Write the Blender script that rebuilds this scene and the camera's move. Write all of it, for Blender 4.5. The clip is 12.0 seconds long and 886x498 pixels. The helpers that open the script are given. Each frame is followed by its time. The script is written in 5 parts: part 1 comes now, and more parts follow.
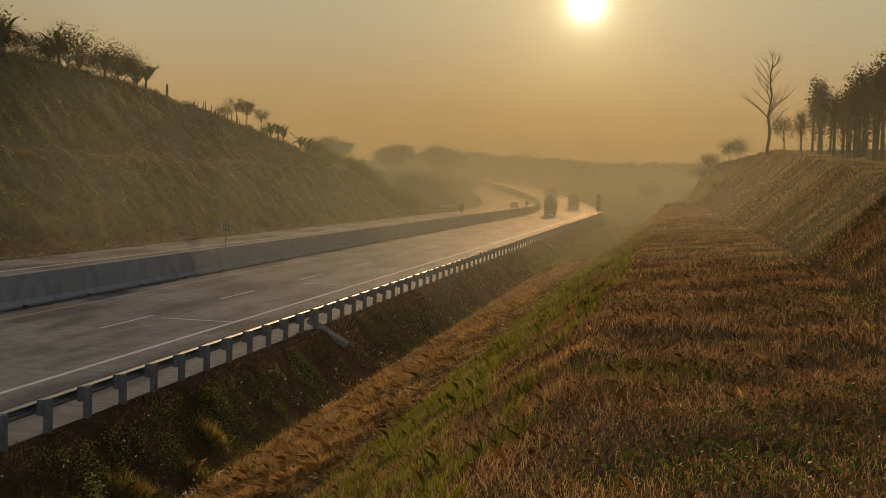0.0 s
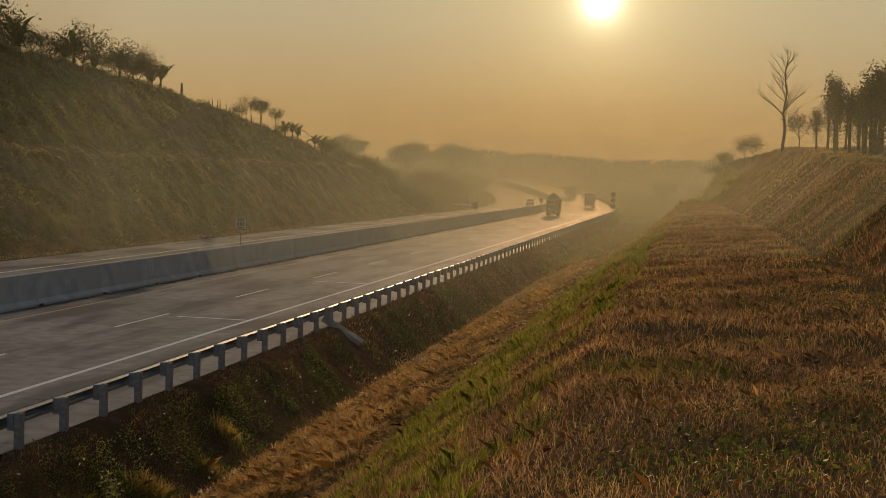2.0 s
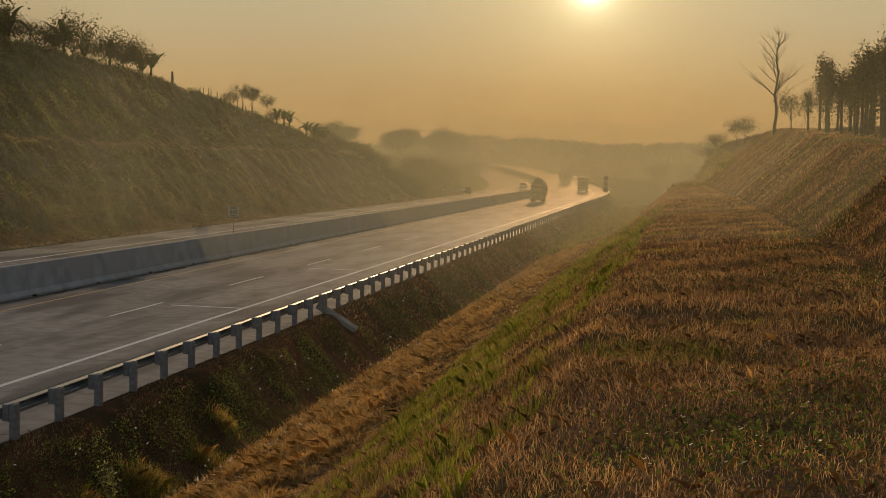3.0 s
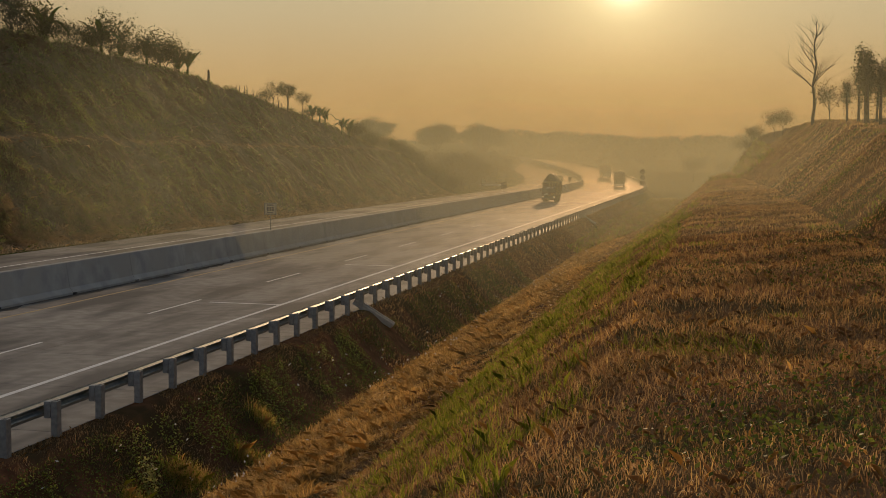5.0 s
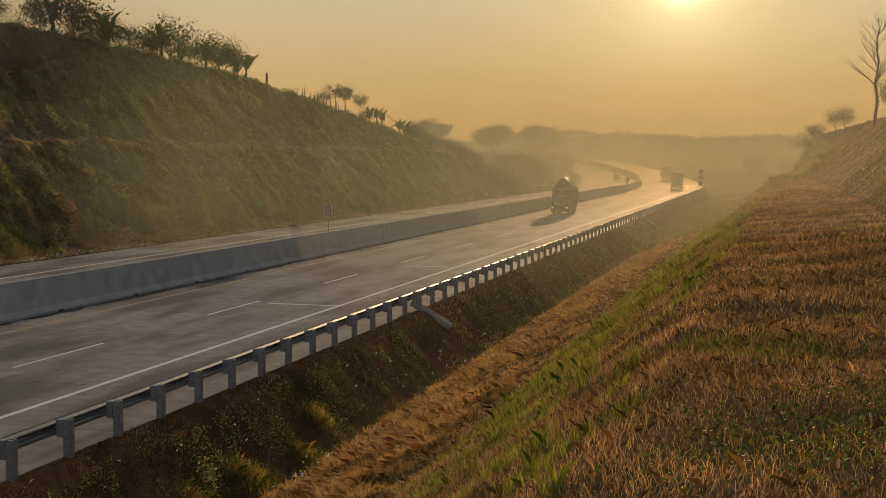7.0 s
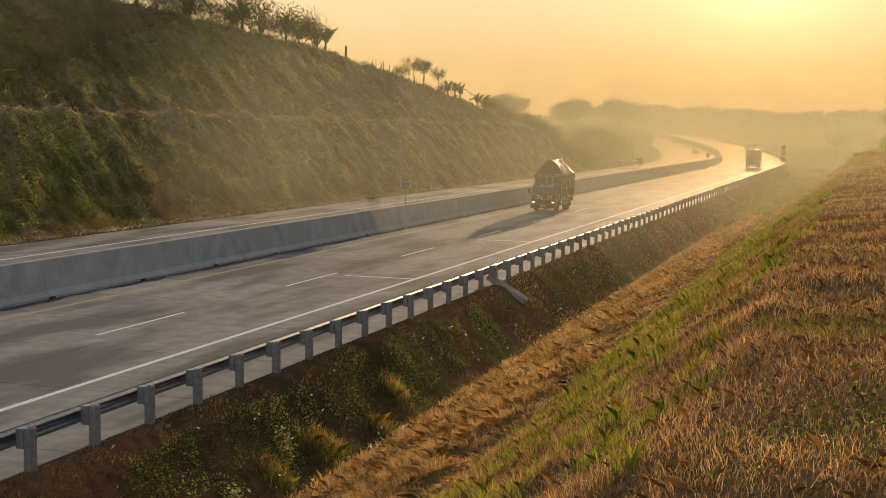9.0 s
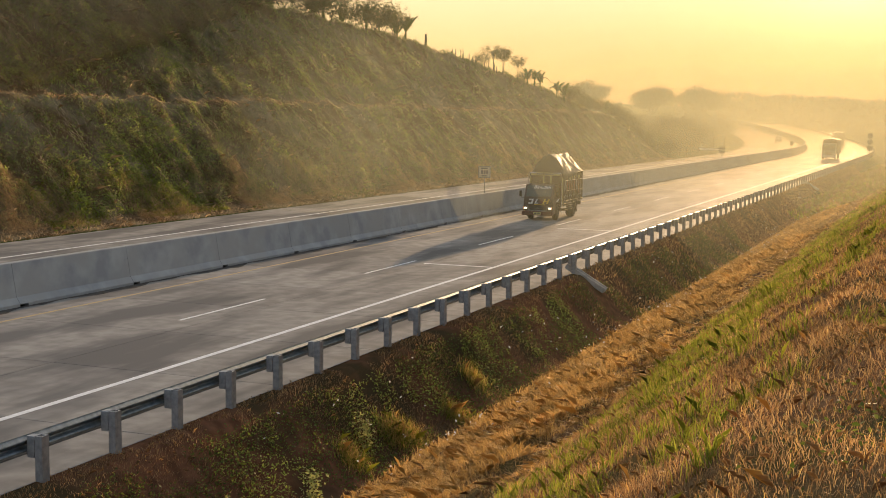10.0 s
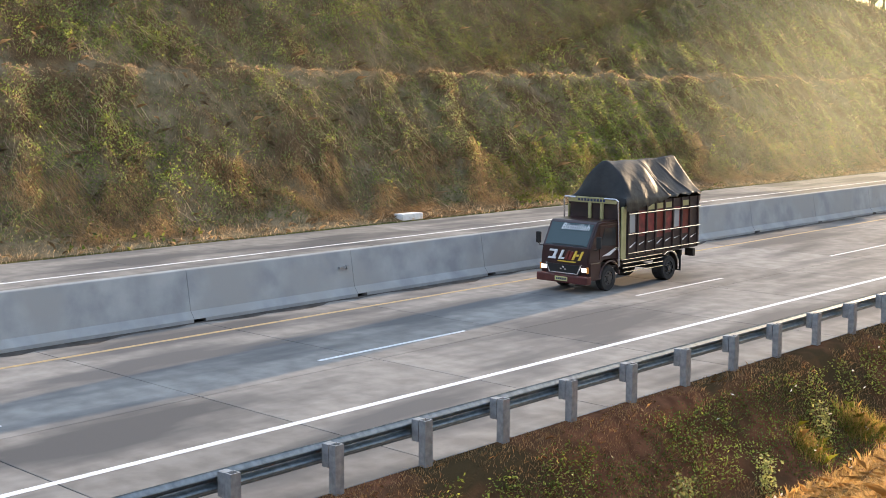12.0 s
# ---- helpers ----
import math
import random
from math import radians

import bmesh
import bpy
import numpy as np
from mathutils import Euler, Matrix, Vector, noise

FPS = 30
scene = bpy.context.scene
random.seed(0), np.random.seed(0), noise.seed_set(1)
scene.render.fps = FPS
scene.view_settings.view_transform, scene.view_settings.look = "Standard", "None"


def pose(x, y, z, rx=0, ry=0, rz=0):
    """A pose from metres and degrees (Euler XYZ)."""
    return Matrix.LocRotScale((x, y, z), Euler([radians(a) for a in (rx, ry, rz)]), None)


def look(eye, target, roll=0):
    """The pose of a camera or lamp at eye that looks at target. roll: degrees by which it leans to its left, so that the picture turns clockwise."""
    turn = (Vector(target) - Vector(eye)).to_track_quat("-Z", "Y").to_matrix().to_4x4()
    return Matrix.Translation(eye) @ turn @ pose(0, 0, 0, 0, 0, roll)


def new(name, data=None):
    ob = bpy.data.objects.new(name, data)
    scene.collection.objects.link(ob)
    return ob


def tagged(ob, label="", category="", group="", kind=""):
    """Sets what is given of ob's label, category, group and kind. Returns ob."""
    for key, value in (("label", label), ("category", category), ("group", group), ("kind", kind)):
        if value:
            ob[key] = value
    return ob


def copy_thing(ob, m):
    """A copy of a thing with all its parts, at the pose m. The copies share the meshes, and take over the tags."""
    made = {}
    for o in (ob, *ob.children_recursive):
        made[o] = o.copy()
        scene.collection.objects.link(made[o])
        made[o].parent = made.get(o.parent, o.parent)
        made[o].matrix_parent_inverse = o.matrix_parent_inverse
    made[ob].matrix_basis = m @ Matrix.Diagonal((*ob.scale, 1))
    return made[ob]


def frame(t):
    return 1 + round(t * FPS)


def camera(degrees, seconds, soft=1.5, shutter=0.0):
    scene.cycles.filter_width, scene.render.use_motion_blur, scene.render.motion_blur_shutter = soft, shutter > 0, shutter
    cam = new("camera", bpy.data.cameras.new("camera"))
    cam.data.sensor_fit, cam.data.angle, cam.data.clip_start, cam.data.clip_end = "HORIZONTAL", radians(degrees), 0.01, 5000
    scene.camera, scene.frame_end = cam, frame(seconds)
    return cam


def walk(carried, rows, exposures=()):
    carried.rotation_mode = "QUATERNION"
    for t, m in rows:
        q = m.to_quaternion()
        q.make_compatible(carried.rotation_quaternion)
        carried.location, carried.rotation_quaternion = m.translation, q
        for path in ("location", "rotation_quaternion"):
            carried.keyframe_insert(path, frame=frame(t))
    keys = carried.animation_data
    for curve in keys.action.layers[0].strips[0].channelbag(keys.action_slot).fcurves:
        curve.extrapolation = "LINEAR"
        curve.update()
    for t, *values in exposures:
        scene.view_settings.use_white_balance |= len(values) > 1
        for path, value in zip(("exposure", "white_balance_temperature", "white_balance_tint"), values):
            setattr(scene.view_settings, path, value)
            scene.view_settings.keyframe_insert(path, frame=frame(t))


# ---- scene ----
# ---------------------------------------------------------------- camera
cam = camera(38.71, 12.0, soft=0.85)
EYE = Vector((0.0, 0.0, 6.15))


def aim(az, el, roll):
    a, e = radians(az), radians(el)
    return look(EYE, EYE + Vector((math.sin(a) * math.cos(e), math.cos(a) * math.cos(e), math.sin(e))), roll)


walk(cam, [
    (0.0, aim(-10.45, -3.18, 2.01)), (0.5, aim(-10.79, -3.18, 2.19)), (1.0, aim(-11.06, -3.10, 2.31)),
    (1.5, aim(-11.15, -3.14, 2.21)), (2.0, aim(-11.10, -3.29, 1.86)), (2.5, aim(-10.92, -3.59, 1.49)),
    (3.0, aim(-10.78, -3.94, 1.19)), (5.0, aim(-12.43, -4.18, 0.61)), (5.5, aim(-13.24, -3.98, 0.47)),
    (6.0, aim(-13.89, -3.88, 0.30)), (6.5, aim(-14.45, -3.93, 0.25)), (7.0, aim(-15.03, -4.15, 0.28)),
    (9.0, aim(-18.51, -5.36, 0.64)), (9.5, aim(-20.05, -5.66, 0.65)), (10.0, aim(-22.09, -5.93, 0.63)),
    (10.5, aim(-24.91, -6.16, 0.58)), (11.0, aim(-28.90, -6.40, 0.49)), (11.5, aim(-34.78, -6.71, 0.28)),
    (12.0, aim(-42.83, -7.11, 0.13))],
    exposures=[(0.0, -0.98, 6150, 10), (5.0, -0.72, 6150, 10), (7.0, -0.58, 6150, 10), (9.0, 0.13, 6100, 10), (10.5, 0.76, 5900, 10), (12.0, 1.6, 5350, 10)])

# ---------------------------------------------------------------- world and sun
SUN_AZ, SUN_EL = -4.4, 8.0
world = bpy.data.worlds.new("sky")
scene.world = world
world.use_nodes = True
wn, wl = world.node_tree.nodes, world.node_tree.links
sky = wn.new("ShaderNodeTexSky")
sky.sky_type, sky.sun_disc = "NISHITA", False
sky.sun_elevation, sky.sun_rotation = radians(SUN_EL), radians(SUN_AZ)
sky.dust_density, sky.air_density, sky.ozone_density = 7.0, 1.6, 1.0
wn["Background"].inputs["Strength"].default_value = 1.0


def wnode(kind, **sets):
    nd = wn.new(kind)
    for k, v in sets.items():
        nd.inputs[int(k[1:])].default_value = v
    return nd


def wramp(src, a, b):
    nd = wn.new("ShaderNodeMapRange")
    nd.interpolation_type = "SMOOTHSTEP"
    nd.inputs["From Min"].default_value, nd.inputs["From Max"].default_value = a, b
    wl.new(src, nd.inputs["Value"])
    return nd.outputs[0]


def wmix(fac, a, b, blend="MIX"):
    nd = wn.new("ShaderNodeMix")
    nd.data_type, nd.blend_type = "RGBA", blend
    for k, v in ((0, fac), (6, a), (7, b)):
        if isinstance(v, (float, tuple)):
            nd.inputs[k].default_value = v
        else:
            wl.new(v, nd.inputs[k])
    return nd.outputs[2]


sa, se = radians(SUN_AZ), radians(SUN_EL)
SUN_DIR = Vector((math.sin(sa) * math.cos(se), math.cos(sa) * math.cos(se), math.sin(se)))
way = wn.new("ShaderNodeTexCoord").outputs["Generated"]
sep = wn.new("ShaderNodeSeparateXYZ")
wl.new(way, sep.inputs[0])
dot = wn.new("ShaderNodeVectorMath")
dot.operation = "DOT_PRODUCT"
dot.inputs[1].default_value = SUN_DIR
wl.new(way, dot.inputs[0])
toward = dot.outputs["Value"]
up = sep.outputs["Z"]
clear = wmix(1.0, sky.outputs[0], (0.085, 0.085, 0.085, 1.0), "MULTIPLY")
clear = wmix(0.5, clear, (0.46, 0.52, 0.60, 1.0))
smoke = wmix(wramp(up, 0.02, 0.15), (0.94, 0.56, 0.20, 1.0), (0.97, 0.79, 0.46, 1.0))
smoke = wmix(wramp(toward, -0.1, 0.85), (0.40, 0.37, 0.33, 1.0), smoke)
air = wmix(wramp(up, 0.10, 0.50), smoke, clear)


def lobe(power, colour):
    """Light scattered round the sun, tighter with a higher power."""
    pw = wn.new("ShaderNodeMath")
    pw.operation = "POWER"
    pos = wn.new("ShaderNodeMath")
    pos.operation = "MAXIMUM"
    pos.inputs[1].default_value = 0.0
    wl.new(toward, pos.inputs[0])
    wl.new(pos.outputs[0], pw.inputs[0])
    pw.inputs[1].default_value = power
    return wmix(pw.outputs[0], (0.0, 0.0, 0.0, 1.0), colour)


for power, colour in ((120.0, (0.42, 0.26, 0.07, 1.0)), (900.0, (0.55, 0.45, 0.22, 1.0)), (6000.0, (2.0, 1.8, 1.2, 1.0)), (30000.0, (12.0, 10.0, 7.0, 1.0))):
    air = wmix(1.0, air, lobe(power, colour), "ADD")
wl.new(air, wn["Background"].inputs["Color"])

lamp = bpy.data.lights.new("sun", "SUN")
lamp.energy, lamp.angle, lamp.color = 5.0, radians(0.6), (1.0, 0.66, 0.34)
sun = new("sun", lamp)
sun.matrix_basis = look(SUN_DIR * 50, (0, 0, 0))


# ---------------------------------------------------------------- materials
def mat(name, c1, c2, scale=4.0, rough=0.8, metal=0.0, bump=0.3, fine=60.0, c3=None, scale3=0.4, coat=0.0, spec=0.5, island=0.0, obj=0.0, dist=0.01, streak=False):
    """Two colours by a medium noise, a third by a large one, fine grain as relief."""
    m = bpy.data.materials.new(name)
    m.use_nodes = True
    n, l = m.node_tree.nodes, m.node_tree.links
    b = n["Principled BSDF"]
    tc = n.new("ShaderNodeNewGeometry")
    tex = n.new("ShaderNodeTexNoise")
    tex.inputs["Scale"].default_value, tex.inputs["Detail"].default_value = scale, 9
    l.new(tc.outputs["Position"] if not coat else n.new("ShaderNodeTexCoord").outputs["Object"], tex.inputs["Vector"])
    ramp = n.new("ShaderNodeValToRGB")
    ramp.color_ramp.elements[0].position, ramp.color_ramp.elements[1].position = 0.35, 0.65
    ramp.color_ramp.elements[0].color, ramp.color_ramp.elements[1].color = (*c1, 1), (*c2, 1)
    l.new(tex.outputs[0], ramp.inputs[0])
    col = ramp.outputs[0]
    if c3:
        big = n.new("ShaderNodeTexNoise")
        big.inputs["Scale"].default_value, big.inputs["Detail"].default_value = scale3, 4
        l.new(tc.outputs["Position"], big.inputs["Vector"])
        if streak:
            mp = n.new("ShaderNodeMapping")
            mp.inputs["Scale"].default_value = (2.4, 0.6, 1.0)
            l.new(tc.outputs["Position"], mp.inputs["Vector"])
            l.new(mp.outputs[0], big.inputs["Vector"])
        r2 = n.new("ShaderNodeValToRGB")
        r2.color_ramp.elements[0].position, r2.color_ramp.elements[1].position = 0.45, 0.6
        l.new(big.outputs[0], r2.inputs[0])
        mx = n.new("ShaderNodeMix")
        mx.data_type = "RGBA"
        l.new(r2.outputs[0], mx.inputs[0])
        l.new(col, mx.inputs[6])
        mx.inputs[7].default_value = (*c3, 1)
        col = mx.outputs[2]
    if island or obj:
        hsv = n.new("ShaderNodeHueSaturation")
        mr = n.new("ShaderNodeMapRange")
        k = island or obj
        mr.inputs["To Min"].default_value, mr.inputs["To Max"].default_value = 1 - k, 1 + k
        src = tc.outputs["Random Per Island"] if island else n.new("ShaderNodeObjectInfo").outputs["Random"]
        l.new(src, mr.inputs["Value"])
        l.new(mr.outputs[0], hsv.inputs["Value"])
        l.new(col, hsv.inputs["Color"])
        col = hsv.outputs[0]
    l.new(col, b.inputs["Base Color"])
    b.inputs["Roughness"].default_value, b.inputs["Metallic"].default_value = rough, metal
    b.inputs["Specular IOR Level"].default_value = spec
    if coat > 0.05:
        b.inputs["Coat Weight"].default_value = coat
    if bump:
        fn = n.new("ShaderNodeTexNoise")
        fn.inputs["Scale"].default_value, fn.inputs["Detail"].default_value = fine, 5
        l.new(tc.outputs["Position"], fn.inputs["Vector"])
        bp = n.new("ShaderNodeBump")
        bp.inputs["Strength"].default_value, bp.inputs["Distance"].default_value = bump, dist
        l.new(fn.outputs[0], bp.inputs["Height"])
        l.new(bp.outputs[0], b.inputs["Normal"])
    return m


def leafmat(name, c1, c2, trans=0.5, rough=0.6, spread=0.4):
    """Thin leaves and blades: light passes through; each leaf has a shade of its own."""
    m = bpy.data.materials.new(name)
    m.use_nodes = True
    n, l = m.node_tree.nodes, m.node_tree.links
    b = n["Principled BSDF"]
    geo = n.new("ShaderNodeNewGeometry")
    ramp = n.new("ShaderNodeValToRGB")
    ramp.color_ramp.elements[0].color, ramp.color_ramp.elements[1].color = (*c1, 1), (*c2, 1)
    l.new(geo.outputs["Random Per Island"], ramp.inputs[0])
    big = n.new("ShaderNodeTexNoise")
    big.inputs["Scale"].default_value = 0.7
    l.new(geo.outputs["Position"], big.inputs["Vector"])
    mr = n.new("ShaderNodeMapRange")
    mr.inputs["From Min"].default_value, mr.inputs["From Max"].default_value = 0.3, 0.7
    mr.inputs["To Min"].default_value, mr.inputs["To Max"].default_value = 1 - spread, 1 + spread
    l.new(big.outputs[0], mr.inputs["Value"])
    hsv = n.new("ShaderNodeHueSaturation")
    l.new(mr.outputs[0], hsv.inputs["Value"])
    l.new(ramp.outputs[0], hsv.inputs["Color"])
    l.new(hsv.outputs[0], b.inputs["Base Color"])
    b.inputs["Roughness"].default_value = rough
    b.inputs["Specular IOR Level"].default_value = 0.3
    tr = n.new("ShaderNodeBsdfTranslucent")
    l.new(hsv.outputs[0], tr.inputs["Color"])
    mix = n.new("ShaderNodeMixShader")
    mix.inputs[0].default_value = trans
    l.new(b.outputs[0], mix.inputs[1])
    l.new(tr.outputs[0], mix.inputs[2])
    l.new(mix.outputs[0], n["Material Output"].inputs["Surface"])
    return m


def plain(name, c, rough=0.5, metal=0.0, emit=0.0):
    m = bpy.data.materials.new(name)
    m.use_nodes = True
    b = m.node_tree.nodes["Principled BSDF"]
    b.inputs["Base Color"].default_value = (*c, 1)
    b.inputs["Roughness"].default_value, b.inputs["Metallic"].default_value = rough, metal
    if emit:
        b.inputs["Emission Color"].default_value = (*c, 1)
        b.inputs["Emission Strength"].default_value = emit
    return m


def mistmat(name, density, high, left, right, foot=-1.5, thick=4.0, least=0.35, tint=(0.63, 0.53, 0.32)):
    """Morning smoke or imitated sun glare: a thin scattering veil that thins upwards, towards the ground and towards
    the slopes on both sides.
    """
    m = bpy.data.materials.new(name)
    m.use_nodes = True
    n, l = m.node_tree.nodes, m.node_tree.links
    n.remove(n["Principled BSDF"])
    geo = n.new("ShaderNodeNewGeometry")
    sep = n.new("ShaderNodeSeparateXYZ")
    l.new(geo.outputs["Position"], sep.inputs[0])

    def ease(src, a, b, lo, hi):
        mr = n.new("ShaderNodeMapRange")
        mr.interpolation_type = "SMOOTHSTEP"
        for k, v in (("From Min", a), ("From Max", b), ("To Min", lo), ("To Max", hi)):
            mr.inputs[k].default_value = v
        l.new(src, mr.inputs["Value"])
        return mr.outputs[0]

    tex = n.new("ShaderNodeTexNoise")
    tex.inputs["Scale"].default_value, tex.inputs["Detail"].default_value = 0.03, 3
    l.new(geo.outputs["Position"], tex.inputs["Vector"])
    fac = ease(tex.outputs[0], 0.25, 0.75, 0.65 * density, 1.35 * density)
    for src, a, b, lo, hi in ((sep.outputs["Z"], 2.0, high, 1.0, 0.0), (sep.outputs["Z"], foot, thick, least, 1.0),
                              (sep.outputs["X"], left - 16, left, 0.0, 1.0), (sep.outputs["X"], right, right + 12, 1.0, 0.0)):
        mul = n.new("ShaderNodeMath")
        mul.operation = "MULTIPLY"
        l.new(fac, mul.inputs[0])
        l.new(ease(src, a, b, lo, hi), mul.inputs[1])
        fac = mul.outputs[0]
    tr = n.new("ShaderNodeBsdfTransparent")
    sc = n.new("ShaderNodeBsdfTranslucent")
    sc.inputs["Color"].default_value = (*tint, 1)
    # smoke takes the blue out of what shines through it
    brown = n.new("ShaderNodeBsdfTransparent")
    brown.inputs["Color"].default_value = (1.0, 0.64, 0.22, 1)
    smoke_mix = n.new("ShaderNodeMixShader")
    smoke_mix.inputs[0].default_value = 0.30
    l.new(sc.outputs[0], smoke_mix.inputs[1])
    l.new(brown.outputs[0], smoke_mix.inputs[2])
    mix = n.new("ShaderNodeMixShader")
    l.new(fac, mix.inputs[0])
    l.new(tr.outputs[0], mix.inputs[1])
    l.new(smoke_mix.outputs[0], mix.inputs[2])
    l.new(mix.outputs[0], n["Material Output"].inputs["Surface"])
    return m


M_SOIL = mat("red_soil", (0.115, 0.056, 0.03), (0.20, 0.095, 0.05), 3, 1.0, bump=0.8, fine=25, c3=(0.07, 0.05, 0.025), spec=0.0, dist=0.03)
M_BANK = mat("dry_bank", (0.17, 0.095, 0.05), (0.27, 0.155, 0.075), 5, 1.0, bump=0.8, fine=30, c3=(0.13, 0.10, 0.04), scale3=0.6, spec=0.0, dist=0.03)
M_HILL = mat("overgrown_slope", (0.17, 0.145, 0.08), (0.30, 0.24, 0.145), 1.3, 1.0, bump=1.0, fine=7, c3=(0.15, 0.10, 0.05), scale3=0.25, spec=0.0, dist=0.15)
M_FIELD = mat("far_fields", (0.05, 0.07, 0.02), (0.10, 0.09, 0.035), 0.2, 1.0, bump=0.6, fine=2, spec=0.0, dist=0.2)
M_CONC = mat("road_concrete", (0.245, 0.228, 0.205), (0.345, 0.322, 0.29), 1.7, 0.69, bump=0.15, fine=70, c3=(0.145, 0.14, 0.135), scale3=0.22, obj=0.14, spec=0.08, streak=True)
M_JOINT = mat("joint_sealant", (0.03, 0.03, 0.03), (0.06, 0.055, 0.05), 8, 0.8, bump=0.3)
M_WHITE = mat("white_paint", (0.74, 0.73, 0.71), (0.90, 0.89, 0.87), 6, 0.6, bump=0.1)
M_YELLOW = mat("yellow_paint", (0.40, 0.31, 0.18), (0.56, 0.40, 0.17), 5, 0.65, bump=0.1)
M_BARR = mat("barrier_concrete", (0.28, 0.29, 0.30), (0.40, 0.41, 0.41), 1.2, 0.8, bump=0.25, fine=40, c3=(0.34, 0.34, 0.33), scale3=0.5, obj=0.02)
M_STEEL = mat("galvanised_steel", (0.13, 0.155, 0.175), (0.22, 0.25, 0.27), 7, 0.42, metal=0.8, bump=0.05)
M_POST = mat("galvanised_post", (0.28, 0.29, 0.30), (0.40, 0.41, 0.42), 9, 0.55, metal=0.5, bump=0.1)
M_CHUTE = mat("cast_concrete", (0.34, 0.33, 0.31), (0.47, 0.45, 0.42), 4, 0.85, bump=0.4)
M_BARK = mat("bark", (0.06, 0.045, 0.03), (0.12, 0.09, 0.06), 6, 0.9, bump=0.8, fine=20)
M_DRY = leafmat("dry_blades", (0.31, 0.165, 0.07), (0.57, 0.38, 0.175), 0.55)
M_GOLD = leafmat("straw", (0.50, 0.30, 0.09), (0.76, 0.52, 0.19), 0.55)
M_STEM = leafmat("dull_stems", (0.338, 0.234, 0.130), (0.702, 0.533, 0.325), 0.5)
M_VINE = leafmat("brown_vines", (0.098, 0.065, 0.033), (0.338, 0.221, 0.111), 0.4)
M_STRAWY = leafmat("slumped_straw", (0.169, 0.104, 0.046), (0.650, 0.416, 0.182), 0.5)
M_GREEN = leafmat("green_blades", (0.19, 0.23, 0.025), (0.42, 0.42, 0.06), 0.6)
M_WEED = leafmat("weed_leaves", (0.06, 0.09, 0.015), (0.17, 0.19, 0.035), 0.5)
M_CREEP = leafmat("creeper_leaves", (0.156, 0.189, 0.058), (0.364, 0.358, 0.130), 0.55)
M_BRIGHT = leafmat("bright_creeper", (0.208, 0.273, 0.039), (0.442, 0.468, 0.091), 0.5)
M_LEAF = leafmat("tree_leaves", (0.06, 0.065, 0.022), (0.12, 0.11, 0.04), 0.45)
M_BANANA = leafmat("banana_leaf", (0.06, 0.10, 0.02), (0.11, 0.15, 0.04), 0.5)
M_FLOWER = leafmat("white_petals", (0.75, 0.73, 0.68), (0.85, 0.84, 0.8), 0.4, spread=0.0)


# ---------------------------------------------------------------- mesh helpers
def part(name, bm, material, parent=None, label="", smooth=False):
    me = bpy.data.meshes.new(name)
    bm.to_mesh(me)
    bm.free()
    if smooth:
        me.polygons.foreach_set("use_smooth", [True] * len(me.polygons))
    me.materials.append(material)
    ob = new(name, me)
    if parent:
        ob.parent = parent
    if label:
        ob["label"] = label
    return ob


def put(name, me, parent=None, m=None):
    ob = new(name, me)
    if parent:
        ob.parent = parent
    if m:
        ob.matrix_basis = m
    return ob


def box(bm, x0, x1, y0, y1, z0, z1, bev=0.0):
    r = bmesh.ops.create_cube(bm, size=1)
    vs = r["verts"]
    for v in vs:
        v.co = Vector(((x0 + x1) / 2 + v.co.x * (x1 - x0), (y0 + y1) / 2 + v.co.y * (y1 - y0), (z0 + z1) / 2 + v.co.z * (z1 - z0)))
    if bev:
        es = list({e for v in vs for e in v.link_edges})
        bmesh.ops.bevel(bm, geom=es, offset=bev, segments=2, affect="EDGES", profile=0.6)
    return bm


def prism(bm, prof, axis, a, b):
    """A closed profile of (p, q) pairs pushed along x or y from a to b."""
    def at(p, q, s):
        return (s, p, q) if axis == "x" else (p, s, q)
    v0 = [bm.verts.new(at(p, q, a)) for p, q in prof]
    v1 = [bm.verts.new(at(p, q, b)) for p, q in prof]
    n = len(prof)
    for i in range(n):
        bm.faces.new((v0[i], v0[(i + 1) % n], v1[(i + 1) % n], v1[i]))
    bm.faces.new(v0[::-1])
    bm.faces.new(v1)
    bmesh.ops.recalc_face_normals(bm, faces=bm.faces)
    return bm


def tube(bm, pts, radii, seg=8):
    rings = []
    for i, p in enumerate(pts):
        p = Vector(p)
        d = (Vector(pts[min(i + 1, len(pts) - 1)]) - Vector(pts[max(i - 1, 0)])).normalized()
        s = d.cross(Vector((0.13, 0.31, 1)) if abs(d.z) < 0.9 else Vector((1, 0.1, 0))).normalized()
        t = d.cross(s)
        rr = radii[i] if hasattr(radii, "__len__") else radii
        rings.append([bm.verts.new(p + (s * math.cos(k * math.tau / seg) + t * math.sin(k * math.tau / seg)) * rr) for k in range(seg)])
    for a, b in zip(rings, rings[1:]):
        for k in range(seg):
            bm.faces.new((a[k], a[(k + 1) % seg], b[(k + 1) % seg], b[k]))
    bm.faces.new(rings[0][::-1])
    bm.faces.new(rings[-1])
    return bm


def drum(bm, c, axis, r, w, seg=24, r2=None):
    """A cylinder about axis x, y or z, centred on c."""
    a = Vector({"x": (1, 0, 0), "y": (0, 1, 0), "z": (0, 0, 1)}[axis])
    c = Vector(c)
    return tube(bm, [c - a * w / 2, c + a * w / 2], [r, r2 or r], seg)


